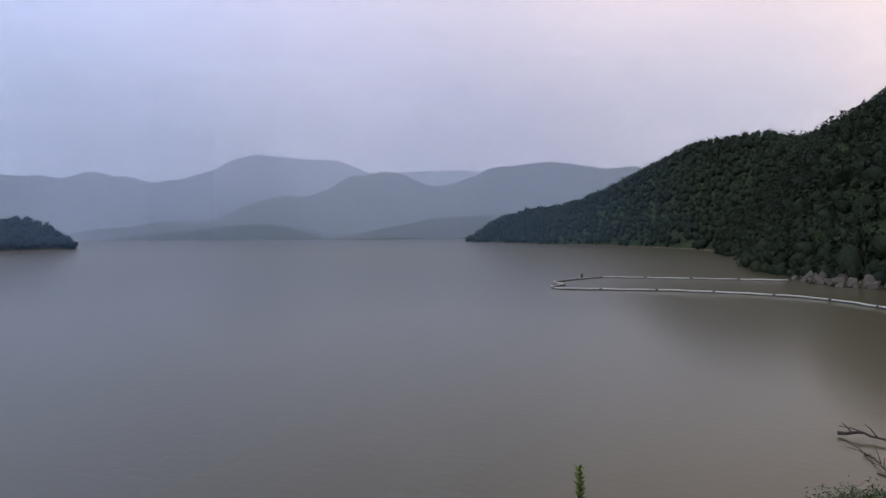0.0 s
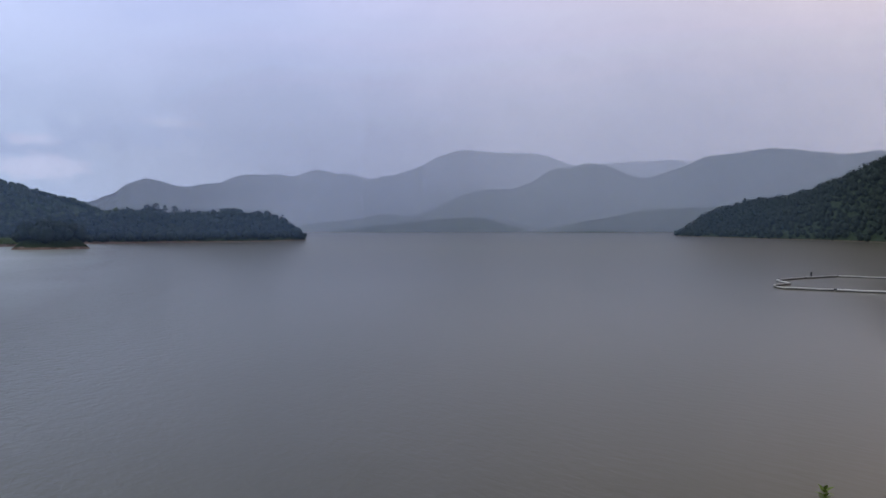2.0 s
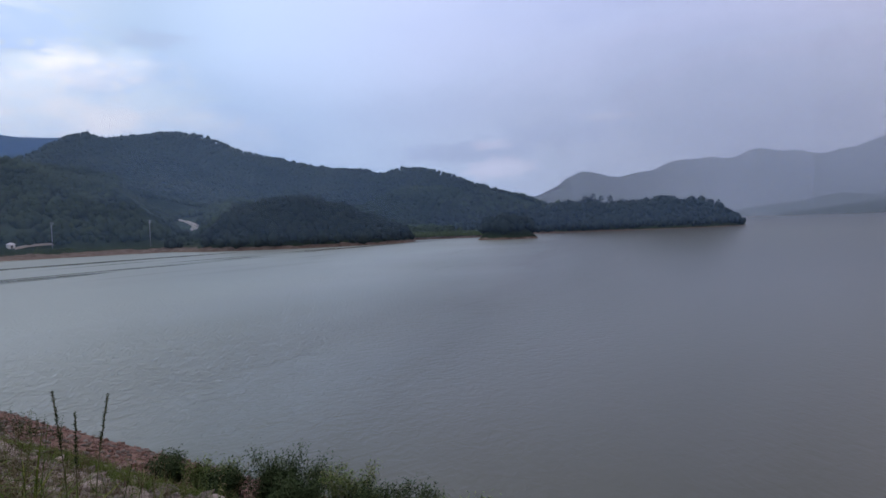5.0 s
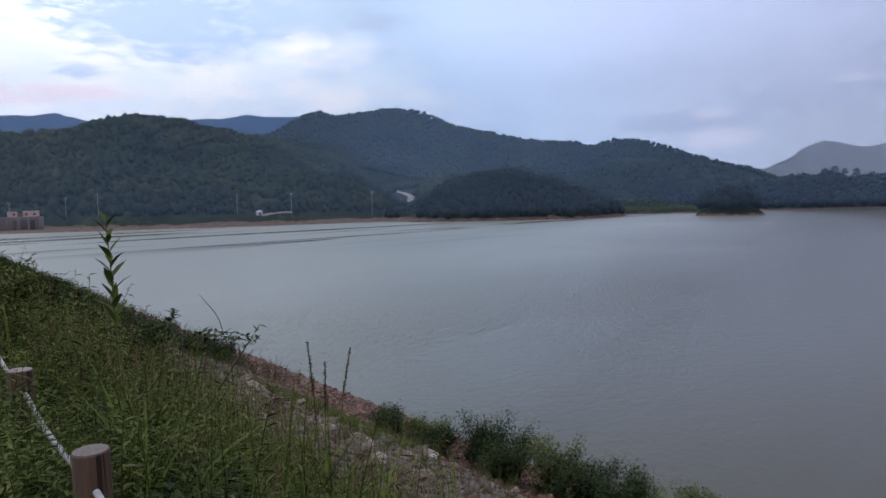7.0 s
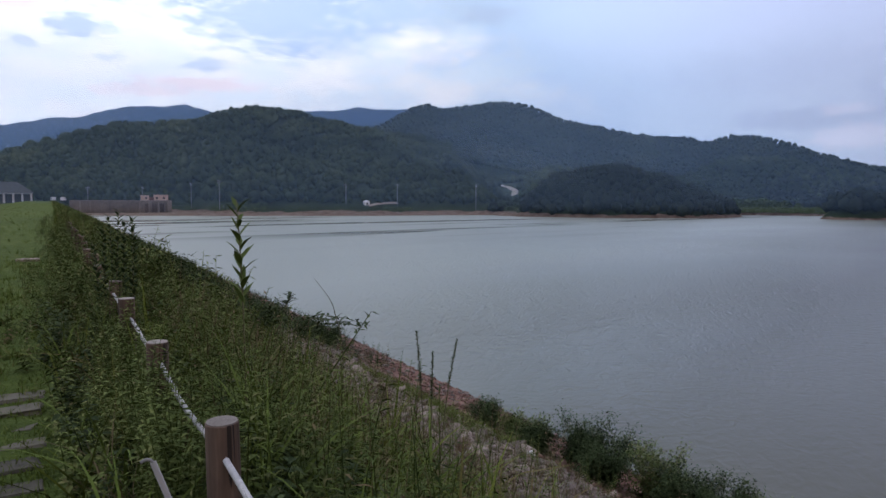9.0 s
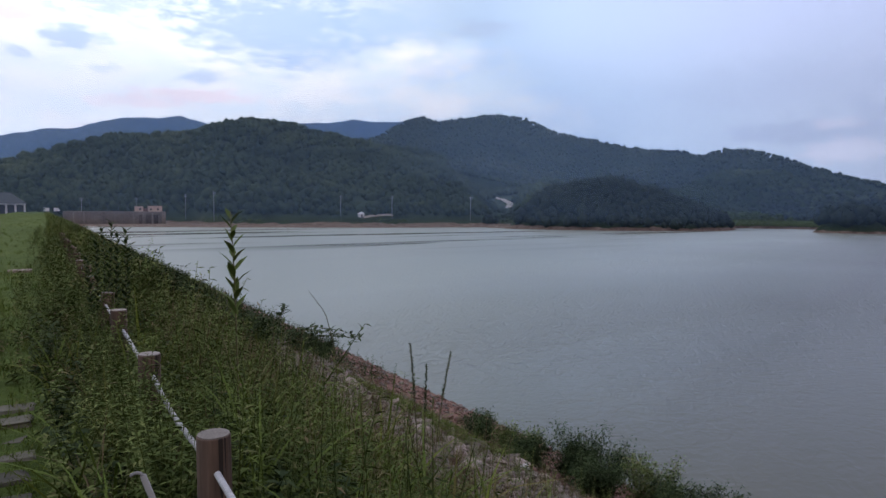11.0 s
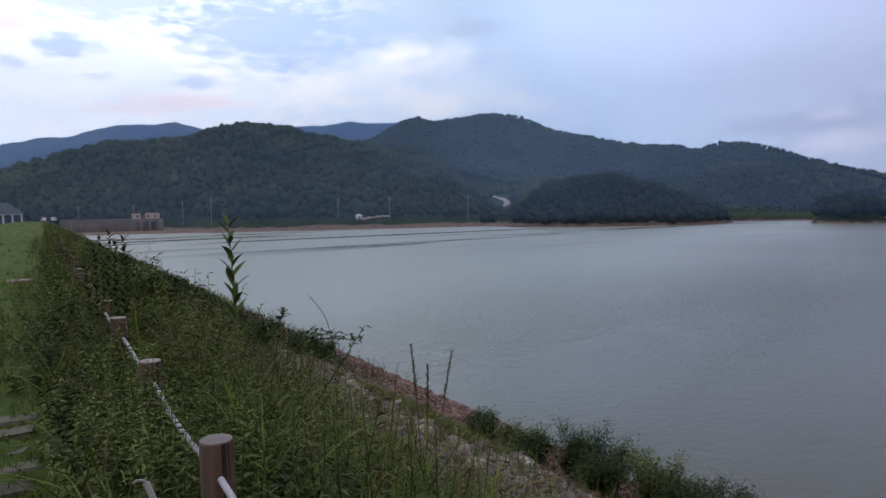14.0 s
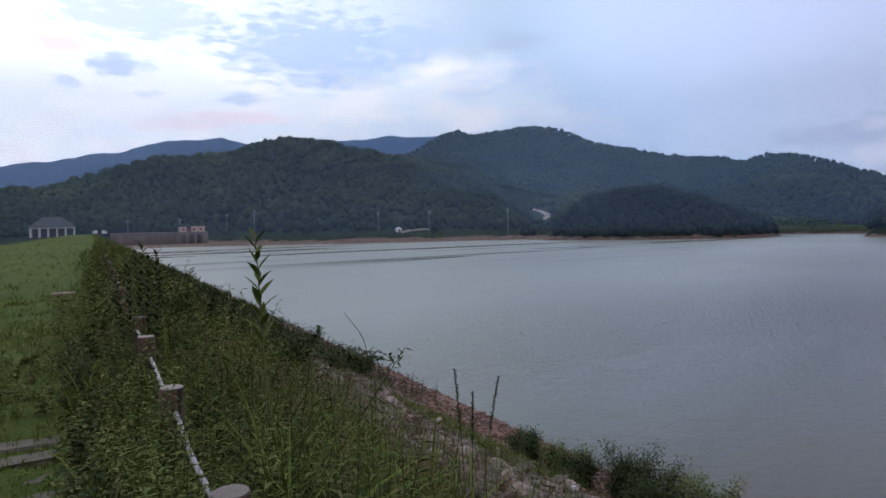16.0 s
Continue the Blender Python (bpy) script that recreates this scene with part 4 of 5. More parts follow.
M_RUST = foliage("withered_red_weeds", (0.045, 0.028, 0.020), (0.115, 0.075, 0.052), (0.20, 0.14, 0.10), grain=0.25, bump=0.2)
FARWEED = [leafy_stem(rand, 0.55, 22, 0.095, 0.028, 0.7, 0.12, 0.2) for _ in range(6)]


def clear(x, y, z, wide=0.12):
    """Drops places inside fence posts, on the path's slabs or round the eye."""
    k = np.abs((y - POST_FIRST + POST_STEP / 2) % POST_STEP - POST_STEP / 2)
    ok = ~((np.abs(x - POST_X) < wide) & (k < wide)) & ~((x > -1.0) & (x < 0.0) & (y < 7)) & ~((np.hypot(x, y) < 1.1))
    return x[ok], y[ok], z[ok]


def clumps(x, y):
    """Plants grow taller in some patches than in others."""
    return np.array([0.88 + 0.75 * noise.noise(Vector((a * 1.3, b * 0.9, 7.0))) for a, b in zip(x.tolist(), y.tolist())])


def low(x):
    """Plants are shorter down the stony slope."""
    return np.clip((3.7 - x) / 2.0, 0.26, 1.0)


def open_ground(x, y, z):
    """Drops places on bare stony patches, which spread further down the slope."""
    cover = np.array([noise.noise(Vector((a * 0.55, b * 0.4, 2.0))) for a, b in zip(x.tolist(), y.tolist())])
    ok = cover > -0.65 + 0.26 * np.clip(x - 1.2, 0, 3)
    return x[ok], y[ok], z[ok]


def build_grass():
    # short turf of the crest
    x, y, z = clear(*strip(4300, -4.6, 0.35, -1.5, 20, 1.8))
    strew("lawn_grass", "short green turf on the dam crest", "grass", M_LAWN, LAWN, x, y, z, rng.uniform(0.7, 1.7, len(x)))
    x, y, z = strip(2200, -9.5, 0.8, 18, 370, 1.8)
    strew("lawn_grass", "short green turf on the far dam crest", "grass", M_LAWN, COARSE, x, y, z, rng.uniform(0.22, 0.40, len(x)))
    x, y, z = strip(1150, -1.1, -0.05, 1.2, 7.5)
    strew("lawn_grass", "turf creeping between the path's slabs", "grass", M_LAWN, LAWN, x, y, z, rng.uniform(0.5, 1.0, len(x)))
    # weeds that creep out over the turf
    x, y, z = clear(*strip(200, -1.5, 0.2, 3.6, 10))
    strew("bramble", "low leafy weeds creeping over the turf", "weeds", M_WEED, BRAMBLE, x, y, z, rng.uniform(0.4, 1.0, len(x)), 0.5)
    x, y, z = clear(*strip(130, -2.6, 0.2, 4.0, 14))
    strew("tall_grass", "rough grass tufts on the turf", "grass", M_BLADE, TALL, x, y, z, rng.uniform(0.25, 0.6, len(x)), 0.4)
    x, y, z = strip(420, -0.5, 0.6, 9, 60, 1.4)
    strew("mugwort", "low weeds at the edge of the turf", "weeds", M_WEED, FARWEED, x, y, z, rng.uniform(0.4, 1.1, len(x)), 0.4)
    # tall grass and weeds along the fence and down the slope
    x, y, z = open_ground(*clear(*strip(300, 0.05, 3.6, -3.5, 12, 1.1)))
    strew("tall_grass", "tall uncut grass round the fence posts", "grass", M_GRASS, TALL, x, y, z, rng.uniform(0.4, 1.35, len(x)) * low(x), 0.4)
    x, y, z = clear(*strip(260, 0.2, 3.6, 1.5, 12))
    strew("dry_grass", "straw-coloured dead grass among the weeds", "grass", M_DRY, TALL, x, y, z, rng.uniform(0.5, 1.2, len(x)), 0.5)
    x, y, z = clear(*strip(60, 0.1, 2.8, 1.7, 8))
    strew("tall_grass", "broad arching grass blades by the fence", "grass", M_GRASS, BROAD, x, y, z, rng.uniform(0.7, 1.35, len(x)), 0.3)
    x, y, z = open_ground(*clear(*strip(2100, 0.0, 3.5, -4, 13, 1.1)))
    strew("mugwort", "leafy green weeds along the rope fence", "weeds", M_WEED, MUGWORT, x, y, z, rng.uniform(0.3, 1.3, len(x)) * clumps(x, y) * low(x), 0.4)
    x, y, z = clear(*strip(560, -0.10, 1.3, 1.5, 9))
    half = len(x) // 2
    strew("bramble", "broad-leaved creeping weeds beside the path", "weeds", M_WEED, BRAMBLE, x[:half], y[:half], z[:half], rng.uniform(0.5, 1.3, half), 0.5)
    strew("bramble", "dark green broad-leaved weeds about the fence", "weeds", M_BUSH, BRAMBLE, x[half:], y[half:], z[half:], rng.uniform(0.6, 1.6, len(x) - half), 0.5)
    x, y, z = clear(*strip(300, 0.25, 1.3, 3.0, 6.0), 0.09)
    strew("mugwort", "tall leafy weeds that hide the fence posts", "weeds", M_WEED, MUGWORT, x, y, z, rng.uniform(0.7, 1.25, len(x)), 0.3)
    x, y, z = clear(*strip(340, 0.3, 2.4, 5.0, 17), 0.05)
    strew("mugwort", "rank leafy weeds over the far fence posts", "weeds", M_WEED, MUGWORT, x, y, z, rng.uniform(1.0, 2.2, len(x)) * clumps(x, y), 0.3)
    x, y, z = strip(80, 0.36, 0.51, 2.9, 4.15)
    strew("mugwort", "leafy weeds grown through the rope", "weeds", M_WEED, MUGWORT, x, y, z, rng.uniform(1.15, 1.5, len(x)), 0.12)
    x, y, z = strip(240, 0.10, 0.50, 9.0, 32, 1.3)
    strew("mugwort", "tall leafy weeds hiding the distant posts", "weeds", M_WEED, FARWEED, x, y, z, rng.uniform(1.1, 1.75, len(x)), 0.2)
    x, y, z = strip(130, 0.32, 0.50, 4.75, 9.5)
    strew("mugwort", "leafy weeds grown through the farther rope", "weeds", M_WEED, MUGWORT, x, y, z, rng.uniform(1.0, 1.5, len(x)), 0.2)
    x, y, z = open_ground(*clear(*strip(620, 0.9, 3.8, 1.5, 7.0)))
    strew("horseweed", "feathery upright green weeds on the slope", "weeds", M_WEED, HORSEWEED, x, y, z, rng.uniform(0.45, 1.25, len(x)) * low(x), 0.25)
    x, y, z = clear(*strip(90, 1.0, 4.0, 2.0, 8.0))
    strew("dry_weeds", "brown withered stems among the green weeds", "weeds", M_DRY, HORSEWEED, x, y, z, rng.uniform(0.6, 1.25, len(x)), 0.35)
    x, y, z = clear(*strip(240, 0.7, 3.2, 2.6, 9.5), 0.1)
    strew("horseweed", "fresh green upright weeds along the fence", "weeds", M_BLADE, HORSEWEED, x, y, z, rng.uniform(0.55, 1.15, len(x)) * low(x), 0.25)
    x, y, z = strip(520, 3.0, 10.0, 5.5, 20)
    strew("rusty_grass", "reddish-brown withered grass between the stones", "grass", M_RUST, TALL, x, y, z, rng.uniform(0.25, 0.7, len(x)), 0.45)
    x, y, z = strip(420, 1.2, 5.0, 5.5, 30, 1.3)
    strew("rusty_grass", "reddish-brown withered grass on the dam's shoulder", "grass", M_RUST, TALL, x, y, z, rng.uniform(0.35, 1.15, len(x)) * low(x - 1.0), 0.35)
    x, y, z = strip(260, 1.0, 4.2, 7, 34, 1.3)
    strew("rusty_weeds", "reddish-brown withered weeds among the green", "weeds", M_RUST, FARWEED, x, y, z, rng.uniform(0.5, 1.3, len(x)) * low(x - 1.0), 0.35)
    x, y, z = strip(230, 0.9, 3.4, 5, 24, 1.2)
    strew("seed_grass", "pale seeding grass standing over the weeds", "grass", M_DRY, TALL, x, y, z, rng.uniform(0.8, 1.5, len(x)) * low(x), 0.3)
    x, y, z = clear(*strip(260, 0.4, 4.2, 4, 20, 1.2), 0.1)
    strew("horseweed", "light green upright weeds standing over the rest", "weeds", M_BLADE, HORSEWEED, x, y, z, rng.uniform(0.6, 1.25, len(x)) * low(x), 0.2)
    x, y, z = strip(260, 3.4, 8.6, 5, 14)
    strew("horseweed", "low feathery weeds between the slope's stones", "weeds", M_WEED, HORSEWEED, x, y, z, rng.uniform(0.3, 0.95, len(x)), 0.3)
    x, y, z = strip(200, 4.5, 10.5, 8, 26)
    strew("mugwort", "low leafy weeds between the slope's stones", "weeds", M_WEED, FARWEED, x, y, z, rng.uniform(0.4, 0.9, len(x)), 0.35)
    x, y, z = open_ground(*strip(1100, 0.2, 3.6, 11, 60, 1.5))
    strew("tall_grass", "tall grass and weeds along the dam edge", "grass", M_GRASS, TALL, x, y, z, rng.uniform(0.6, 1.3, len(x)), 0.3)
    x, y, z = open_ground(*strip(1500, 0.3, 3.7, 11, 70, 1.5))
    strew("mugwort", "leafy weeds down the dam slope", "weeds", M_WEED, FARWEED, x, y, z, rng.uniform(0.6, 1.8, len(x)) * clumps(x, y) * low(x - 0.5), 0.35)
    x, y, z = strip(1500, 4.0, 12.3, 24, 80, 1.3)
    strew("mugwort", "weeds and scrub low on the dam slope", "weeds", M_BUSH, FARWEED, x, y, z, rng.uniform(0.8, 1.9, len(x)), 0.35)
    x, y, z = strip(1700, 0.6, 12.5, 55, 370, 1.6)
    strew("slope_scrub", "rough grass and scrub on the far dam slope", "grass", M_WEED, COARSE, x, y, z, rng.uniform(1.0, 2.2, len(x)))
    x, y, z = strip(700, 0.6, 5.5, 8, 45)
    strew("dry_weeds", "brown withered weeds on the slope", "weeds", M_DRY, FARWEED, x, y, z, rng.uniform(0.5, 1.2, len(x)), 0.4)
    x, y, z = strip(420, 3.6, 12.2, 3, 26)
    strew("slope_grass", "sparse grass between the slope's stones", "grass", M_DRY, TALL, x, y, z, rng.uniform(0.25, 0.65, len(x)), 0.4)
    x, y, z = strip(2200, 7.4, 9.9, 12.5, 19.5)
    strew("slope_grass", "bright green grass patch on the stony slope", "grass", M_LAWN, TALL, x, y, z, rng.uniform(0.25, 0.45, len(x)))
    x, y, z = strip(380, 1.0, 11.5, -45, 2, 1.0)
    strew("slope_grass", "rough grass on the dam slope", "grass", M_GRASS, TALL, x, y, z, rng.uniform(0.4, 0.8, len(x)))


build_grass()


# ---- single plants ----
def bush(x, y, height, wide, seed, label="low willow bush at the waterline", mat=None, leafage=150, size=1.0):
    """A willow bush: woody stems that fork, and a crown of narrow leaves."""
    r = random.Random(seed)
    thing = empty("willow_bush", x, y, float(bank(x)) - 0.05)
    stems, leaves = [], []
    for _ in range(16):
        a, out = r.uniform(0, 6.28), wide * r.uniform(0.15, 0.55)
        top = height * r.uniform(0.55, 1.0) * (1 - 0.35 * (out / wide) ** 2)
        t = np.linspace(0, 1, 6)
        line = np.stack([out * np.cos(a) * t ** 0.8, out * np.sin(a) * t ** 0.8, top * t], 1) + np.array([[0.02 * r.uniform(-1, 1) for _ in range(3)] for _ in range(6)]) * t[:, None]
        v, f = tube(line, 0.012, 5, 0.3)
        stems.append((v, f))
        for _ in range(leafage):
            s = r.uniform(0.15, 1.0)
            p = np.array([np.interp(s, t, line[:, c]) for c in range(3)]) + np.array([r.gauss(0, 0.085 * wide), r.gauss(0, 0.085 * wide), r.gauss(0, 0.09)])
            lf = leaf(r.uniform(0.06, 0.12) * size, r.uniform(0.026, 0.044) * size, r.uniform(0.1, 0.6), False)
            leaves.append(placed(lf, Matrix.Translation(p) @ Matrix.Rotation(r.uniform(0, 6.28), 4, "Z") @ Matrix.Rotation(r.uniform(-0.5, 1.2), 4, "X")))
    for v, f in stems[::3]:
        mesh_object("stem", v, f, M_STEM, thing)
    v, f = gather(leaves)
    mesh_object("crown", v, f, mat or M_BUSH, thing)
    return tagged(thing, label, "bush", group="bushes at the waterline")


for k, (x, y, h, w) in enumerate(((10.7, 15.7, 1.0, 1.3), (10.8, 14.5, 1.05, 1.4), (11.6, 13.1, 1.75, 1.5), (11.7, 12.1, 1.95, 1.4), (11.9, 10.7, 1.75, 1.5),
                                  (11.7, 9.6, 1.65, 1.4), (11.8, 8.7, 1.6, 1.4), (12.1, 7.3, 1.6, 1.3), (10.9, 11.4, 1.2, 1.3), (10.6, 13.6, 0.9, 1.2), (12.3, 6.4, 1.4, 1.0), (8.0, -10.1, 1.22, 1.5), (8.3, -10.5, 1.15, 1.4), (8.9, -10.6, 1.0, 1.3))):
    bush(x, y, h * (0.90 if y > 0 else 1.08), w, 40 + k, mat=M_WEED if k % 3 == 1 else None, leafage=430, size=0.85)

r = random.Random(58)
for k in range(20):
    y = 23 + 55 * (k / 20) ** 1.3
    bush(r.uniform(2.5, 11.0), y + r.uniform(-1, 1), r.uniform(0.7, 1.35), r.uniform(0.9, 1.6), 90 + k, "low dark scrub bush on the dam slope")

for k in range(7):
    bush(r.uniform(0.9, 2.6), 10 + k * 3.1 + r.uniform(-0.6, 0.6), r.uniform(0.55, 0.9), r.uniform(0.7, 1.1), 120 + k, "low green scrub bush on the dam slope", M_WEED)


for k, (x, y, h, w) in enumerate(((2.0, 13.9, 1.25, 0.9), (1.65, 14.1, 1.15, 0.8), (2.3, 13.8, 1.0, 0.9), (2.9, 13.6, 1.0, 0.9), (3.5, 13.2, 0.8, 0.9), (1.2, 11.5, 1.0, 0.8), (4.3, 16.5, 1.0, 1.2))):
    bush(x, y, h, w, 140 + k, "dark leafy scrub bush on the dam's shoulder", M_WEED if k % 2 else M_BUSH)


def grass_clump(x, y, height, seed):
    """A clump of broad grass: each blade rises and bows over on its own."""
    r = random.Random(seed)
    thing = empty("grass_clump", x, y, float(bank(x)) - 0.03)
    for _ in range(20):
        v, f = blade(height * r.uniform(0.55, 1.15), r.uniform(0.014, 0.026), r.uniform(0.35, 1.25), 6)
        ob = mesh_object("blade", v, f.tolist(), M_BLADE, thing)
        ob.matrix_basis = Matrix.Translation((r.gauss(0, 0.035), r.gauss(0, 0.035), 0)) @ Matrix.Rotation(r.uniform(0, 6.28), 4, "Z") @ Matrix.Rotation(r.uniform(-0.35, 0.05), 4, "X")
    return tagged(thing, "clump of broad light-green arching grass blades", "grass", group="arching grass clumps")


for k, (x, y, h) in enumerate(((0.28, 3.55, 0.95), (0.36, 3.9, 0.85), (0.22, 2.75, 0.80), (0.86, 3.1, 0.95), (0.98, 3.6, 1.05), (1.10, 4.2, 0.95), (1.45, 3.6, 0.95), (1.5, 2.9, 0.85),
                               (0.10, 4.6, 0.6), (0.75, 5.3, 0.9), (1.9, 5.2, 0.9), (2.3, 4.1, 0.9), (0.30, 2.2, 0.62), (1.0, 2.4, 0.7), (2.7, 5.6, 0.8), (0.05, 7.2, 0.7))):
    grass_clump(x, y, h, 300 + k)


def stalk(name, x, y, height, leaves, length, width, label, seed, lean=0.0, first=0.25, mat=None, lift=(0.5, 0.95)):
    """One tall weed: a stem, and every leaf a part of its own."""
    r = random.Random(seed)
    thing = empty(name, x, y, float(bank(x)) - 0.03)
    t = np.linspace(0, 1, 9)
    line = np.stack([lean * t ** 2, 0.02 * np.sin(t * 5), height * t], 1)
    rod("stem", line, 0.007, M_STEM, thing, 6, 0.35)
    for k in range(leaves):
        s = first + (0.99 - first) * k / leaves
        size = (1.05 - 0.45 * s) * r.uniform(0.85, 1.15)
        v, f = leaf(length * size, width * size, r.uniform(0.0, 0.35))
        ob = mesh_object("leaf", v, f, mat or M_WEED, thing)
        p = [float(np.interp(s, t, line[:, c])) for c in range(3)]
        ob.matrix_basis = Matrix.Translation(p) @ Matrix.Rotation(k * 2.4 + r.uniform(-0.3, 0.3), 4, "Z") @ Matrix.Rotation(r.uniform(*lift), 4, "X")
    return tagged(thing, label, "weed")


stalk("tall_weed", 0.96, 3.92, 1.62, 22, 0.170, 0.050, "single tall weed with pointed leaves beside the fence", 3, -0.05, 0.62, lift=(0.75, 1.1))
stalk("leafy_stalk", 4.68, -3.10, 1.76, 130, 0.11, 0.045, "green leafy stalk rising from the dam slope", 5, 0.03, 0.55, M_BLADE)
for k, (x, y, h) in enumerate(((0.58, 8.0, 1.52), (0.66, 8.1, 1.40), (0.75, 8.0, 1.44), (0.50, 8.3, 1.30), (0.83, 8.4, 1.32), (0.68, 9.6, 1.42), (0.42, 7.6, 1.18))):
    stalk("dead_stalk", x, y, h, 46, 0.13, 0.05, "dark leafy stalk at the crest's edge", 6 + k, 0.05 - 0.02 * k, 0.35, M_BUSH)


def flower_spike(x, y, top, seed, lean):
    """A seed-head: a thin stem whose upper half is a dense furry spike."""
    r = random.Random(seed)
    z0 = float(bank(x)) - 0.03
    thing = empty("seed_spike", x, y, z0)
    t = np.linspace(0, 1, 8)
    h = top - z0
    line = np.stack([lean * t ** 2, 0 * t, h * t], 1)
    rod("stem", line, 0.005, M_STEM, thing, 6, 0.6)
    scales = []
    for k in range(150):
        q = r.uniform(0.70, 1.0)
        lf = leaf(r.uniform(0.022, 0.040) * (1.5 - q * 0.8), 0.010, 0.2, False)
        scales.append(placed(lf, Matrix.Translation((lean * q * q, 0.0, h * q)) @ Matrix.Rotation(k * 2.4, 4, "Z") @ Matrix.Rotation(r.uniform(0.5, 1.2), 4, "X")))
    v, f = gather(scales)
    mesh_object("spike", v, f, M_BUSH, thing)
    return tagged(thing, "brown-green seed spike standing above the weeds", "weed", group="seed spikes")


for x, y, top, seed, lean in ((2.42, 4.44, 7.01, 1, -0.08), (2.44, 4.40, 6.84, 2, 0.02), (2.72, 4.75, 6.84, 3, 0.17)):
    flower_spike(x, y, top, seed, lean)


def arching_twig(points, label, seed, leaves=46):
    r = random.Random(seed)
    p = np.array(points, float)
    thing = empty("shrub_twig", *p[0])
    t = np.linspace(0, 1, len(p))
    s = np.linspace(0, 1, 12)
    line = np.stack([np.interp(s, t, p[:, c]) for c in range(3)], 1) - p[0]
    rod("stem", line, 0.006, M_STEM, thing, 6, 0.3)
    for k in range(leaves):
        u = 0.35 + 0.65 * k / max(leaves, 1)
        v, f = leaf(r.uniform(0.06, 0.115), r.uniform(0.024, 0.038), 0.2)
        ob = mesh_object("leaf", v, f, M_BUSH, thing)
        ob.matrix_basis = Matrix.Translation([float(np.interp(u, s, line[:, c])) for c in range(3)]) @ Matrix.Rotation(r.uniform(0, 6.28), 4, "Z") @ Matrix.Rotation(r.uniform(-0.2, 0.8), 4, "X")
    return tagged(thing, label, "shrub")


arching_twig(((1.75, 6.75, float(bank(1.75))), (1.95, 6.7, 6.75), (2.35, 6.6, 6.78), (2.80, 6.42, 6.66)), "arching twig with small dark leaves", 1)
arching_twig(((1.85, 6.9, float(bank(1.85))), (2.05, 6.75, 6.9), (2.1, 6.7, 7.05)), "upright twig with small dark leaves", 2, 30)
arching_twig(((1.9, 6.6, float(bank(1.9))), (2.15, 6.6, 6.7), (2.55, 6.5, 6.72)), "arching twig with small dark leaves", 3, 36)
for k, (x, y, top, out) in enumerate(((1.55, 7.4, 6.85, 0.5), (2.05, 6.9, 6.72, 0.7), (2.3, 7.2, 6.62, 0.8), (1.4, 8.6, 7.0, 0.3))):
    arching_twig(((x, y, float(bank(x))), (x + out * 0.2, y - 0.05, top), (x + out * 0.6, y - 0.1, top + 0.06), (x + out, y - 0.2, top - 0.06)), "arching twig with small dark leaves", 10 + k, 26)
arching_twig(((2.2, 5.6, float(bank(2.2))), (2.22, 5.6, 6.7), (2.12, 5.62, 7.1), (1.98, 5.66, 7.30)), "thin bare grass culm bowing over", 4, 0)

# ---- the path's slabs ----
for k in range(13):
    r = random.Random(100 + k)
    y = 1.35 + 0.415 * k
    slab = part("path_slab", boxes((-0.48, 0.48, -0.115, 0.115, -0.06, 0.02), bevel=0.02), M_SLAB, None)
    for v in slab.data.vertices:
        v.co += Vector((r.uniform(-0.025, 0.025), r.uniform(-0.018, 0.018), r.uniform(-0.008, 0.008)))
    slab.matrix_world = pose(-0.58 + r.uniform(-0.03, 0.03), y + r.uniform(-0.03, 0.03), CREST - 0.004, r.uniform(-1.5, 1.5), r.uniform(-1.5, 1.5), r.uniform(-4, 4))
    tagged(slab, "weathered grey timber slab set across the grassy path", "path slab", group="slabs of the path")

slab = part("path_slab", boxes((-0.27, 0.27, -0.16, 0.16, -0.06, 0.085), bevel=0.02), M_STONE, None)
slab.matrix_world = pose(-0.53, 19.9, CREST - 0.01, 0, 0, 3)
tagged(slab, "pale flat stone slab lying alone on the turf", "path slab", group="slabs of the path")

# ---- boom, rocks, driftwood ----
def float_boom():
    """The floating barrier: two lines of round floats joined by dark couplings."""
    boom = empty("float_boom", 95, -60, 0)
    back = np.array(((95.2, -52.5), (101.6, -53.8), (106.5, -61), (109.5, -68.2), (99, -80), (88.7, -91.0)))
    front = np.array(((95.2, -52.5), (92.5, -48.6), (88.9, -47.4), (84, -54), (79.2, -61.0), (72, -66), (65.4, -68.9), (59, -68.6), (52.7, -66.7), (44, -62), (34, -55)))
    for line in (back, front):
        run = np.r_[0, np.cumsum(np.hypot(*np.diff(line, axis=0).T))]
        n_seg = max(int(run[-1] / 7.5), 2)
        for k in range(n_seg):
            s = np.linspace(k, k + 0.965, 6) / n_seg * run[-1]
            pts = np.stack([np.interp(s, run, line[:, 0]) - 95, np.interp(s, run, line[:, 1]) + 60, 0.20 + 0.02 * np.sin(s * 1.3)], 1)
            rod("float", pts, 0.095, M_BOOM, boom, 12)
            # dark rod that stands for the shadow line under the float
            rod("skirt", pts - np.array((0, 0, 0.17)), 0.12, M_DARK, boom, 8)
            j = np.array([pts[-1], pts[-1] + (pts[-1] - pts[-2]) * 0.25])
            rod("coupling", j, 0.11, M_DARK, boom, 8)
    ob = part("marker_post", boxes((-0.12, 0.12, -0.12, 0.12, 0, 0.9), bevel=0.03), M_DARK, boom)
    ob.location = (107.2 - 95, -62.5 + 60, 0.1)
    return tagged(boom, "pale floating debris boom lying in a loop on the water", "boom")


float_boom()


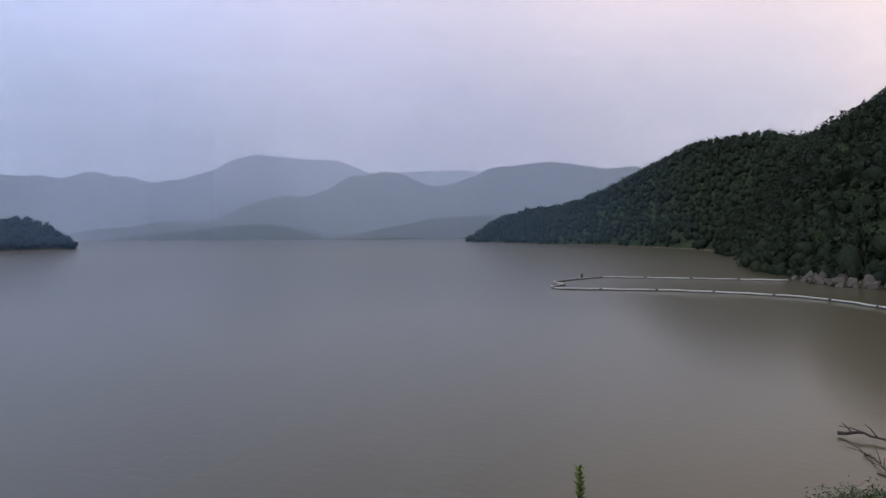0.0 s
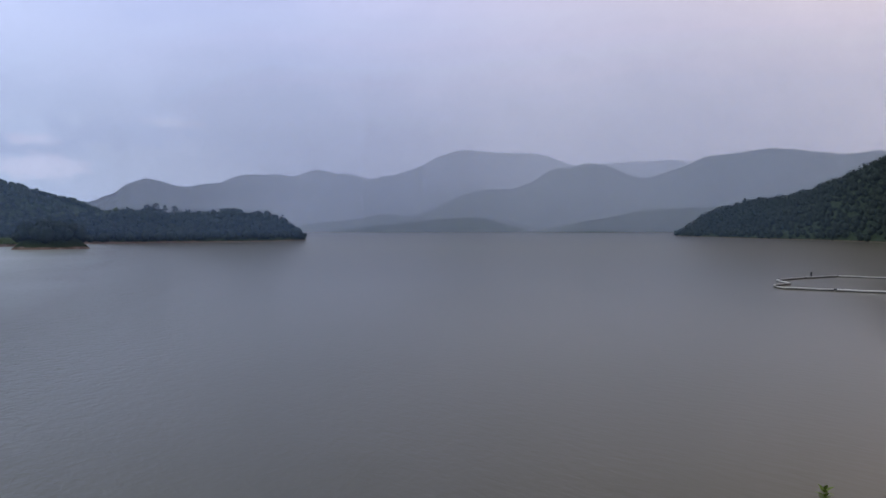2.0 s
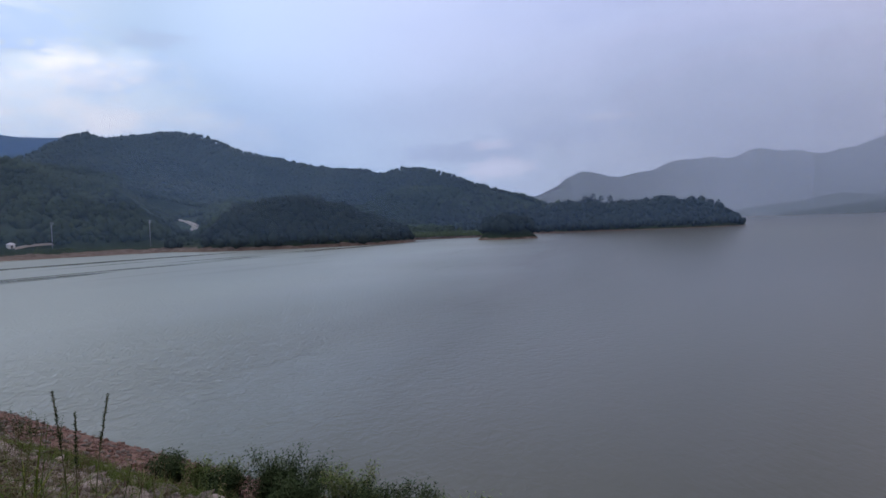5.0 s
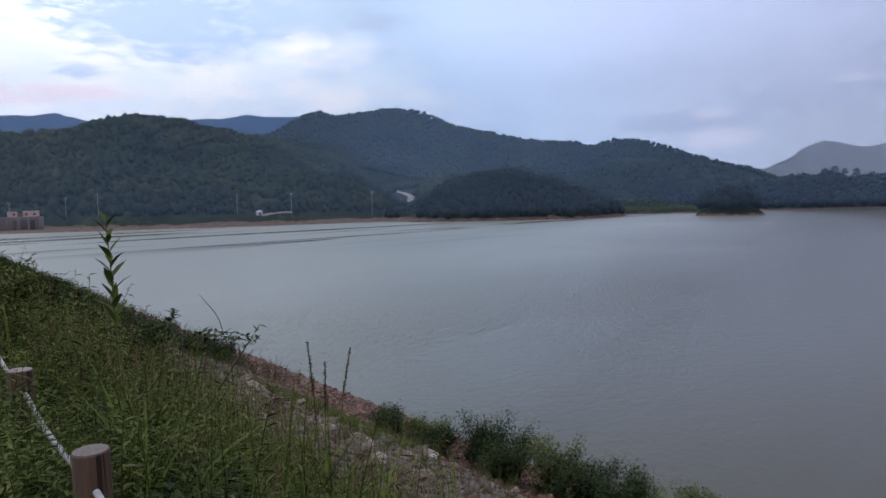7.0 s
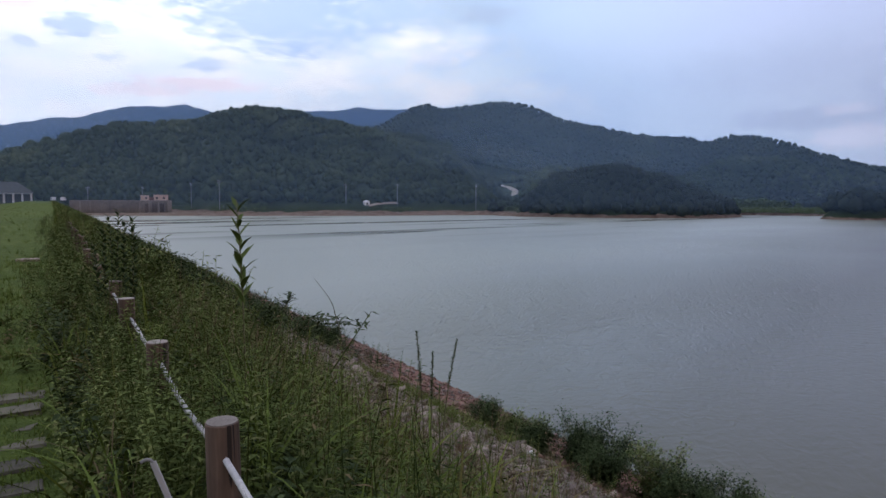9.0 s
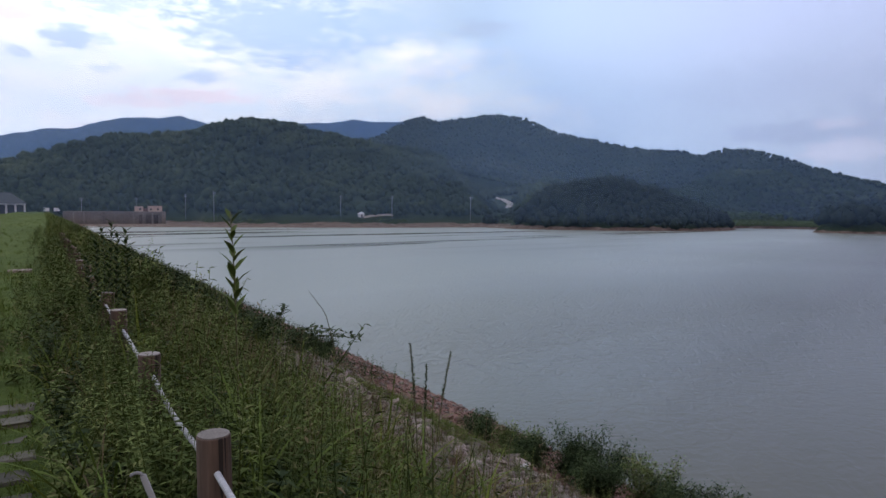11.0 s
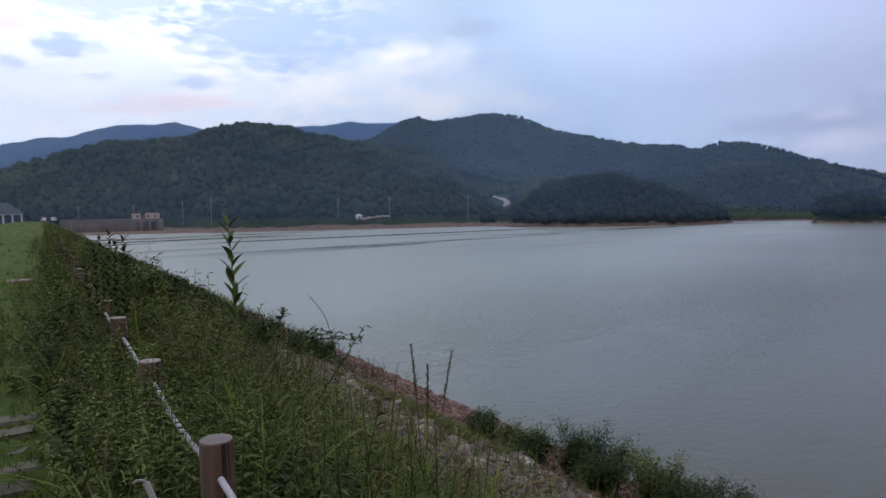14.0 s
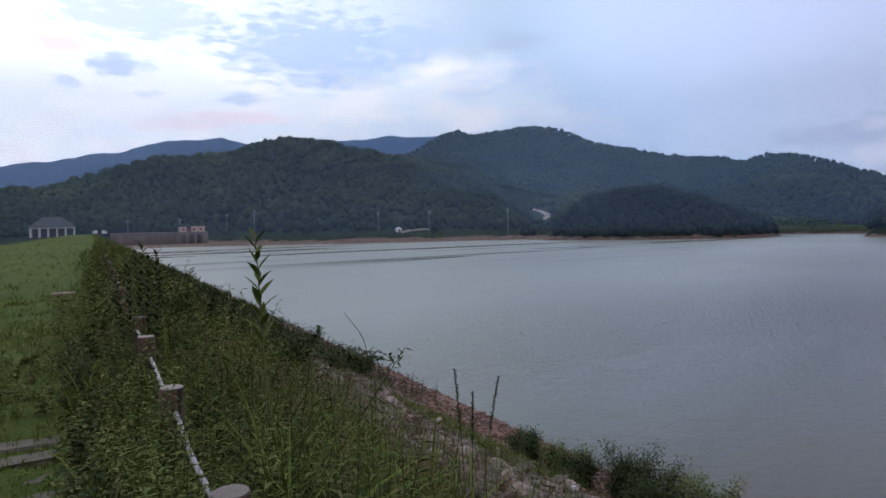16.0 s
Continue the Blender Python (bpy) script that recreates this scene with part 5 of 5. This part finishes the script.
def rock(x, y, size, seed, flat=0.75):
    """A broken boulder with flat faces and sharp ribs."""
    r = random.Random(seed)
    bm = bmesh.new()
    for _ in range(15):
        d = Vector((r.gauss(0, 1), r.gauss(0, 1), r.gauss(0, 1))).normalized() * r.uniform(0.75, 1.1)
        bm.verts.new((d.x * size * r.uniform(0.8, 1.2), d.y * size, d.z * size * flat))
    hull = bmesh.ops.convex_hull(bm, input=list(bm.verts))
    bmesh.ops.delete(bm, geom=[e for e in hull["geom_interior"] if isinstance(e, bmesh.types.BMVert)], context="VERTS")
    bm.verts.index_update()
    v, f = np.array([p.co[:] for p in bm.verts]), [tuple(p.index for p in q.verts) for q in bm.faces]
    bm.free()
    ob = mesh_object("shore_rock", v, f, M_ROCK, None, smooth=False)
    ob.matrix_world = pose(x, y, size * flat * 0.2 + max(land(x, y) - 0.4, 0), r.uniform(-20, 20), r.uniform(-20, 20), r.uniform(0, 360))
    return tagged(ob, "jagged brown-grey rock at the water's edge", "rock", group="rocks of the shore")


def land(x, y):
    return float(np.maximum(relief(np.array([x]), np.array([y]), rise(np.array([x]), np.array([y]))), 0)[0])


r = random.Random(77)
for k in range(64):
    t = k / 63
    x, y = np.interp(t, (0, 0.35, 0.6, 1), (92, 80, 74, 58)), np.interp(t, (0, 0.35, 0.6, 1), (-95, -88.5, -87.5, -91))
    rock(float(x) + r.uniform(-1.5, 1.5), float(y) - r.uniform(-0.3, 4.5), r.uniform(0.4, 1.3), 200 + k, r.uniform(0.8, 1.5))
for k in range(40):
    t = k / 39
    x, y = np.interp(t, (0, 0.4, 1), (100, 150, 232)), np.interp(t, (0, 0.4, 1), (-106, -150, -200))
    rock(float(x) + r.uniform(-2, 2), float(y) - r.uniform(-1, 2), r.uniform(0.4, 1.1), 300 + k, r.uniform(0.5, 1.0))


def driftwood(points, radius, seed):
    thing = empty("driftwood", *points[0])
    p = np.array(points, float)
    s, t = np.linspace(0, 1, 12), np.linspace(0, 1, len(p))
    line = np.stack([np.interp(s, t, p[:, c]) for c in range(3)], 1) - p[0]
    rand = random.Random(seed)
    line += np.array([[rand.uniform(-0.05, 0.05) for _ in range(3)] for _ in s])
    rod("branch", line, radius, M_DRIFT, thing, 8, 0.35)
    for k in range(5):
        a = line[3 + k * 2 - (k > 3)]
        d = np.array([rand.uniform(-1, 1), rand.uniform(-1, 1), rand.uniform(0.1, 0.7)]) * rand.uniform(0.5, 1.1)
        rod("twig", np.array([a, a + d * 0.5 + np.array([0, 0, 0.06]), a + d]), radius * 0.4, M_DRIFT, thing, 6, 0.3)
    return tagged(thing, "bare brown driftwood branch lying in shallow water", "driftwood", group="driftwood")


M_DRIFT = plain("wet_driftwood", (0.040, 0.027, 0.022), 0.8, 0.3, 3)
driftwood(((20.5, -23.7, 0.1), (20.0, -24.0, 0.25), (19.2, -24.4, 0.2), (17.0, -25.5, 0.1)), 0.075, 1)
driftwood(((18.3, -22.6, 0.05), (17.5, -22.1, 0.15), (16.6, -21.4, 0.1)), 0.04, 2)
driftwood(((16.8, -21.2, 0.05), (16.0, -21.5, 0.15), (15.0, -22.0, 0.2)), 0.028, 3)

# ---- the marsh in the bay ----
a, d = np.radians(rng.uniform(50.6, 59.6, 1700)), rng.uniform(391, 424, 1700)
strew("marsh_grass", "pale green marsh grass in the bay", "grass", M_REEDS, COARSE, d * np.sin(a), d * np.cos(a), 0.6 + (d - 362) * 0.03, rng.uniform(2.6, 5.5, 1700))
a, d = np.radians(rng.uniform(33.8, 38.5, 900)), rng.uniform(364, 520, 900)
x, y = d * np.sin(a), d * np.cos(a)
strew("meadow_grass", "rough green meadow below the track", "grass", M_REEDS, COARSE, x, y, np.maximum(relief(x, y, rise(x, y)), 0.9 + (d - 362) * 0.03) - 0.3, rng.uniform(2.0, 3.6, 900))

for start, end, inner, outer, count in ((8.7, 15.5, 343, 362, 1300), (25.0, 27.6, 340, 350, 260)):
    a, d = np.radians(rng.uniform(start, end, count)), rng.uniform(inner, outer, count)
    x, y = d * np.sin(a), d * np.cos(a)
    z = relief(x, y, rise(x, y))
    ok = (z > 1.8) & (z < 7.5)
    strew("bank_grass", "rough green grass on the bank below the shore road", "grass", M_REEDS, COARSE, x[ok], y[ok], z[ok] - 0.2, rng.uniform(1.2, 2.6, ok.sum()))

# ---- the dam's far end ----
def spillway():
    wall = empty("spillway_wall", 0, 371, 0)
    part("wall_face", boxes((8, 53.5, -0.6, 4, -3, 6.5)), M_CONCRETE, wall)
    part("wall_end", boxes((51.5, 53.6, -2.2, 3.5, -3, 6.9), bevel=0.06), M_CONCRETE, wall)
    part("coping", boxes((8, 51.5, -0.9, 0.2, 6.5, 6.85), bevel=0.04), M_CONCRETE, wall)
    for k in range(9):
        part("buttress", boxes((12 + k * 4.4, 12.7 + k * 4.4, -1.5, -0.55, -3, 6.2), bevel=0.05), M_CONCRETE, wall)
    tagged(wall, "stained concrete spillway wall with buttresses", "wall", kind="structure")
    # gate recesses: no hollow is cut, their shade is a flat dark panel
    for k in range(3):
        part("recess", boxes((41.2 + k * 3.3, 43.6 + k * 3.3, -0.72, -0.5, 0.4, 5.2)), M_RECESS, wall, "flat dark panel for a shaded gate recess")
    for x0, x1, high, openings in ((39.7, 43.4, 2.7, 1), (45.8, 52.4, 3.0, 2)):
        hut = empty("gate_house", x0, 371.5, 6.5)
        w = x1 - x0
        part("wall", boxes((0, w, 0, 3, 0, high), bevel=0.03), M_PALE, hut)
        part("roof", boxes((-0.15, w + 0.15, -0.15, 3.15, high, high + 0.16), bevel=0.03), M_PALE, hut)
        for k in range(openings):
            at = w * (0.62 if openings == 1 else 0.18 + 0.5 * k)
            part("window", boxes((at - 0.5, at + 0.5, -0.05, 0.06, 1.0, 2.0)), M_DARK, hut)
        tagged(hut, "small pale peach flat-roofed gate house on the spillway", "hut", group="gate houses")
    shed = empty("gate_shed", 43.5, 372.2, 6.5)
    part("wall", boxes((0, 2.2, 0, 2.2, 0, 1.9), bevel=0.03), M_BRICK, shed)
    part("roof", boxes((-0.1, 2.3, -0.1, 2.3, 1.9, 2.05), bevel=0.02), M_CONCRETE, shed)
    tagged(shed, "low reddish-brown shed between the gate houses", "shed")


M_RECESS = plain("recess_dark_concrete", (0.075, 0.062, 0.055), 0.9, 0.4, 0.4, 0.3, 0.05)
M_BRICK = plain("red_brown_render", (0.15, 0.085, 0.065), 0.9, 0.3, 0.6, 0.3, 0.03)
M_TILES = plain("grey_roof_tiles", (0.055, 0.06, 0.06), 0.8, 0.3, 1.2, 0.4, 0.05)
spillway()


def pavilion():
    """An open hall: white columns under a tall hipped roof of grey tiles."""
    thing = empty("pavilion", -27, 385, 6.4)
    bm = bmesh.new()
    eave = [bm.verts.new(p) for p in ((-0.9, -0.9, 3.9), (20.3, -0.9, 3.9), (20.3, 9.9, 3.9), (-0.9, 9.9, 3.9))]
    top = [bm.verts.new(p) for p in ((6.0, 4.5, 9.2), (13.4, 4.5, 9.2))]
    for f in ((eave[0], eave[1], top[1], top[0]), (eave[1], eave[2], top[1]), (eave[2], eave[3], top[0], top[1]), (eave[3], eave[0], top[0]), eave[::-1]):
        bm.faces.new(f)
    part("roof", bm, M_TILES, thing, "hipped grey tiled roof")
    part("beam", boxes((-0.1, 19.5, -0.1, 9.1, 3.35, 3.88), bevel=0.05), M_WHITE, thing, "white beam under the eaves")
    for k in range(6):
        for y in (0.0, 8.4):
            part("column", boxes((k * 3.77, k * 3.77 + 0.6, y, y + 0.6, -1, 3.36), bevel=0.05), M_WHITE, thing, "white column")
    # dark panel added behind the columns for the shade in the open bays
    part("back_wall", boxes((0.7, 18.7, 8.9, 9.1, -1, 3.34)), M_DARK, thing)
    return tagged(thing, "white-columned pavilion with a grey hipped roof", "pavilion")


pavilion()


def parked_van(x, y, turn):
    """A small van: body with a sloping nose, glass, four wheels."""
    van = empty("parked_van", x, y, CREST, turn)
    side = ((0.0, 0.35), (4.2, 0.35), (4.2, 0.95), (3.5, 1.15), (2.9, 1.85), (0.1, 1.9))
    bm = bmesh.new()
    left, right = ([bm.verts.new((px, py, pz)) for px, pz in side] for py in (-0.8, 0.8))
    bm.faces.new(left[::-1])
    bm.faces.new(right)
    for k in range(6):
        bm.faces.new((left[k], left[(k + 1) % 6], right[(k + 1) % 6], right[k]))
    bmesh.ops.bevel(bm, geom=list(bm.edges), offset=0.06, segments=1, affect="EDGES")
    part("body", bm, M_WHITE, van)
    for sy in (-0.82, 0.80):
        part("side_window", boxes((0.4, 2.8, sy, sy + 0.02, 1.15, 1.65)), M_DARK, van)
        for sx in (0.8, 3.3):
            bm = bmesh.new()
            bmesh.ops.create_cone(bm, cap_ends=True, segments=16, radius1=0.32, radius2=0.32, depth=0.22, matrix=Matrix.Translation((sx, sy, 0.32)) @ Matrix.Rotation(radians(90), 4, "X"))
            part("wheel", bm, M_DARK, van)
    return tagged(van, "small white van parked at the dam's far end", "van", group="parked vans")


parked_van(1.6, 366, 100)
parked_van(5.0, 372, 75)


def ashore(x, y, least):
    """The first place behind (x, y), seen along the valley, where the land is that high."""
    k = 1.0
    while land(x * k, y * k) < least and k < 1.4:
        k += 0.004
    return x * k, y * k


def power_pole(x, y, top):
    x, y = ashore(x, y, 2.2)
    z = land(x, y)
    pole = empty("utility_pole", x, y, z - 0.2)
    rod("shaft", ((0, 0, 0), (0, 0, top - z + 0.2)), 0.14, M_POLE, pole, 10, 0.6)
    for drop in (0.5, 1.3):
        arm = part("crossarm", boxes((-0.9, 0.9, -0.05, 0.05, -0.06, 0.06)), M_POLE, pole)
        arm.location = (0, -0.15, top - z - drop)
        for side in (-0.8, 0.0, 0.8):
            part("insulator", boxes((side - 0.05, side + 0.05, -0.05, 0.05, 0.06, 0.22), bevel=0.01), M_WHITE, arm)
    return tagged(pole, "grey concrete utility pole by the shore road", "utility pole", group="utility poles")


for x, y, top in ((15.0, 349.7, 14.0), (38.0, 350.0, 14.4), (59.1, 345, 16.6), (71.8, 342.5, 17.3), (130.6, 324.7, 15.8), (154.5, 314, 15.9), (189.6, 294, 15.8)):
    power_pole(x, y, top)


def shore_hut():
    x, y = ashore(138.7, 319, 3.6)
    hut = empty("shore_hut", x, y, land(x, y) - 0.3)
    part("wall", boxes((0, 2.6, 0, 2.4, 0, 2.2), bevel=0.03), M_WHITE, hut)
    bm = bmesh.new()
    bmesh.ops.create_cone(bm, cap_ends=True, segments=4, radius1=2.3, radius2=0.05, depth=1.0, matrix=Matrix.Translation((1.3, 1.2, 2.7)) @ Matrix.Rotation(radians(45), 4, "Z"))
    part("roof", bm, M_WHITE, hut)
    part("door", boxes((0.8, 1.6, -0.06, 0.04, 0, 1.8)), M_DARK, hut)
    return tagged(hut, "small white hut with a hipped roof by the shore", "hut")


shore_hut()


def track(name, points, wide, label):
    """A pale road that lies on the land."""
    p = np.array(points, float)
    s, t = np.linspace(0, 1, 30), np.linspace(0, 1, len(p))
    x, y = np.interp(s, t, p[:, 0]), np.interp(s, t, p[:, 1])
    dx, dy = np.gradient(x), np.gradient(y)
    k = np.hypot(dx, dy)
    nx, ny = -dy / k * wide / 2, dx / k * wide / 2
    X, Y = np.r_[x - nx, x + nx], np.r_[y - ny, y + ny]
    Z = np.maximum(relief(X, Y, rise(X, Y)), 0.5) + 0.5
    v = np.concatenate([np.stack([X, Y, Z], 1), np.stack([X, Y, Z - 1.5], 1)])
    f = [(i, i + 1, 31 + i, 30 + i) for i in range(29)] + [(60 + i, 61 + i, i + 1, i) for i in range(29)] + [(30 + i, 31 + i, 91 + i, 90 + i) for i in range(29)]
    return tagged(mesh_object(name, v, f, M_ROAD), label, "road", kind="structure")


track("road_bend", ((273, 375), (288, 396), (303, 415), (318, 438), (329, 457), (341, 479), (353, 507)), 4.6, "pale track climbing through the woods")
track("road_shore", ((140, 318), (146, 319.5), (152, 319.5), (157, 318)), 1.7, "pale track along the shore")

# ---- riprap ----
def stone(seed):
    """A broken slab of pitching stone: flat faces, sharp edges."""
    r = random.Random(seed)
    bm = bmesh.new()
    for _ in range(13):
        d = Vector((r.gauss(0, 1), r.gauss(0, 1), r.gauss(0, 1))).normalized() * r.uniform(0.85, 1.15)
        bm.verts.new((d.x, d.y * r.uniform(0.65, 0.9), d.z * 0.48))
    hull = bmesh.ops.convex_hull(bm, input=list(bm.verts))
    bmesh.ops.delete(bm, geom=[e for e in hull["geom_interior"] if isinstance(e, bmesh.types.BMVert)], context="VERTS")
    bmesh.ops.triangulate(bm, faces=list(bm.faces))
    bm.verts.index_update()
    v, f = np.array([p.co[:] for p in bm.verts]), np.array([[p.index for p in q.verts] for q in bm.faces])
    bm.free()
    return v, f


def build_riprap():
    kinds = [stone(500 + k) for k in range(8)]
    slope = bpy.data.objects["dam_slope"]
    meshes, red = [], []
    for v, f in kinds:
        me = bpy.data.meshes.new("stone")
        me.from_pydata(v.tolist(), [], f.tolist())
        me.materials.append(M_STONE)
        meshes.append(me)
        me = me.copy()
        me.materials[0] = M_REDSTONE
        red.append(me)
    r = random.Random(31)
    for k in range(300):
        x, y = r.uniform(3.0, 13.2), r.uniform(7.5, 19.0)
        ob = new("stone", (meshes if x < 10.4 + r.uniform(-0.9, 0.9) else red)[k % 8])
        ob.parent = slope
        s = 0.08 + 0.24 * r.random() ** 2.2
        ob.matrix_basis = pose(x, y, float(bank(x)) + s * 0.12, r.uniform(-15, 15), 27 + r.uniform(-15, 15), r.uniform(0, 360)) @ Matrix.Diagonal((s, s, s, 1))
    soup = Soup()
    for k, (v, f) in enumerate(kinds):
        x = rng.uniform(3.4, 14.6, 460)
        y = rng.uniform(-30, 90, 460)
        ok = ~((y > 7.5) & (y < 19) & (x < 13))
        x, y = x[ok], y[ok]
        s = rng.uniform(0.07, 0.20, len(x))
        soup.many(v, f, moves(x, y, bank(x) + s * 0.1, s, rng.uniform(0, 6.28, len(x)), rng.normal(0.1, 0.3, len(x))))
    ob = soup.make("rubble", M_STONE, slope, smooth=False)
    ob["kind"] = "stuff"
    soup = Soup()
    x, y = rng.uniform(10.2, 14.8, 2200), rng.uniform(6, 44, 2200)
    s = rng.uniform(0.04, 0.16, 2200)
    soup.many(*kinds[3], moves(x, y, bank(x) + s * 0.2, s, rng.uniform(0, 6.28, 2200), rng.normal(0.1, 0.4, 2200)))
    ob = soup.make("red_rubble", M_REDSTONE, slope, smooth=False)
    ob["kind"] = "stuff"
    soup = Soup()
    x, y = rng.uniform(3.4, 9.6, 2600), rng.uniform(6, 24, 2600)
    s = rng.uniform(0.04, 0.15, 2600)
    soup.many(*kinds[2], moves(x, y, bank(x) + s * 0.2, s, rng.uniform(0, 6.28, 2600), rng.normal(0.1, 0.4, 2600)))
    ob = soup.make("gravel", M_STONE, slope, smooth=False)
    ob["kind"] = "stuff"


build_riprap()
scrap = mesh_object("plastic_scrap", ico(1, 0.6, 91)[0] * np.array((0.13, 0.09, 0.06)), ico(1, 0.6, 91)[1], M_WHITE, None, smooth=False)
scrap.matrix_world = pose(9.1, 11.76, float(bank(9.1)) + 0.10, 10, 20, 30)
tagged(scrap, "crumpled piece of white plastic on the stones", "litter")
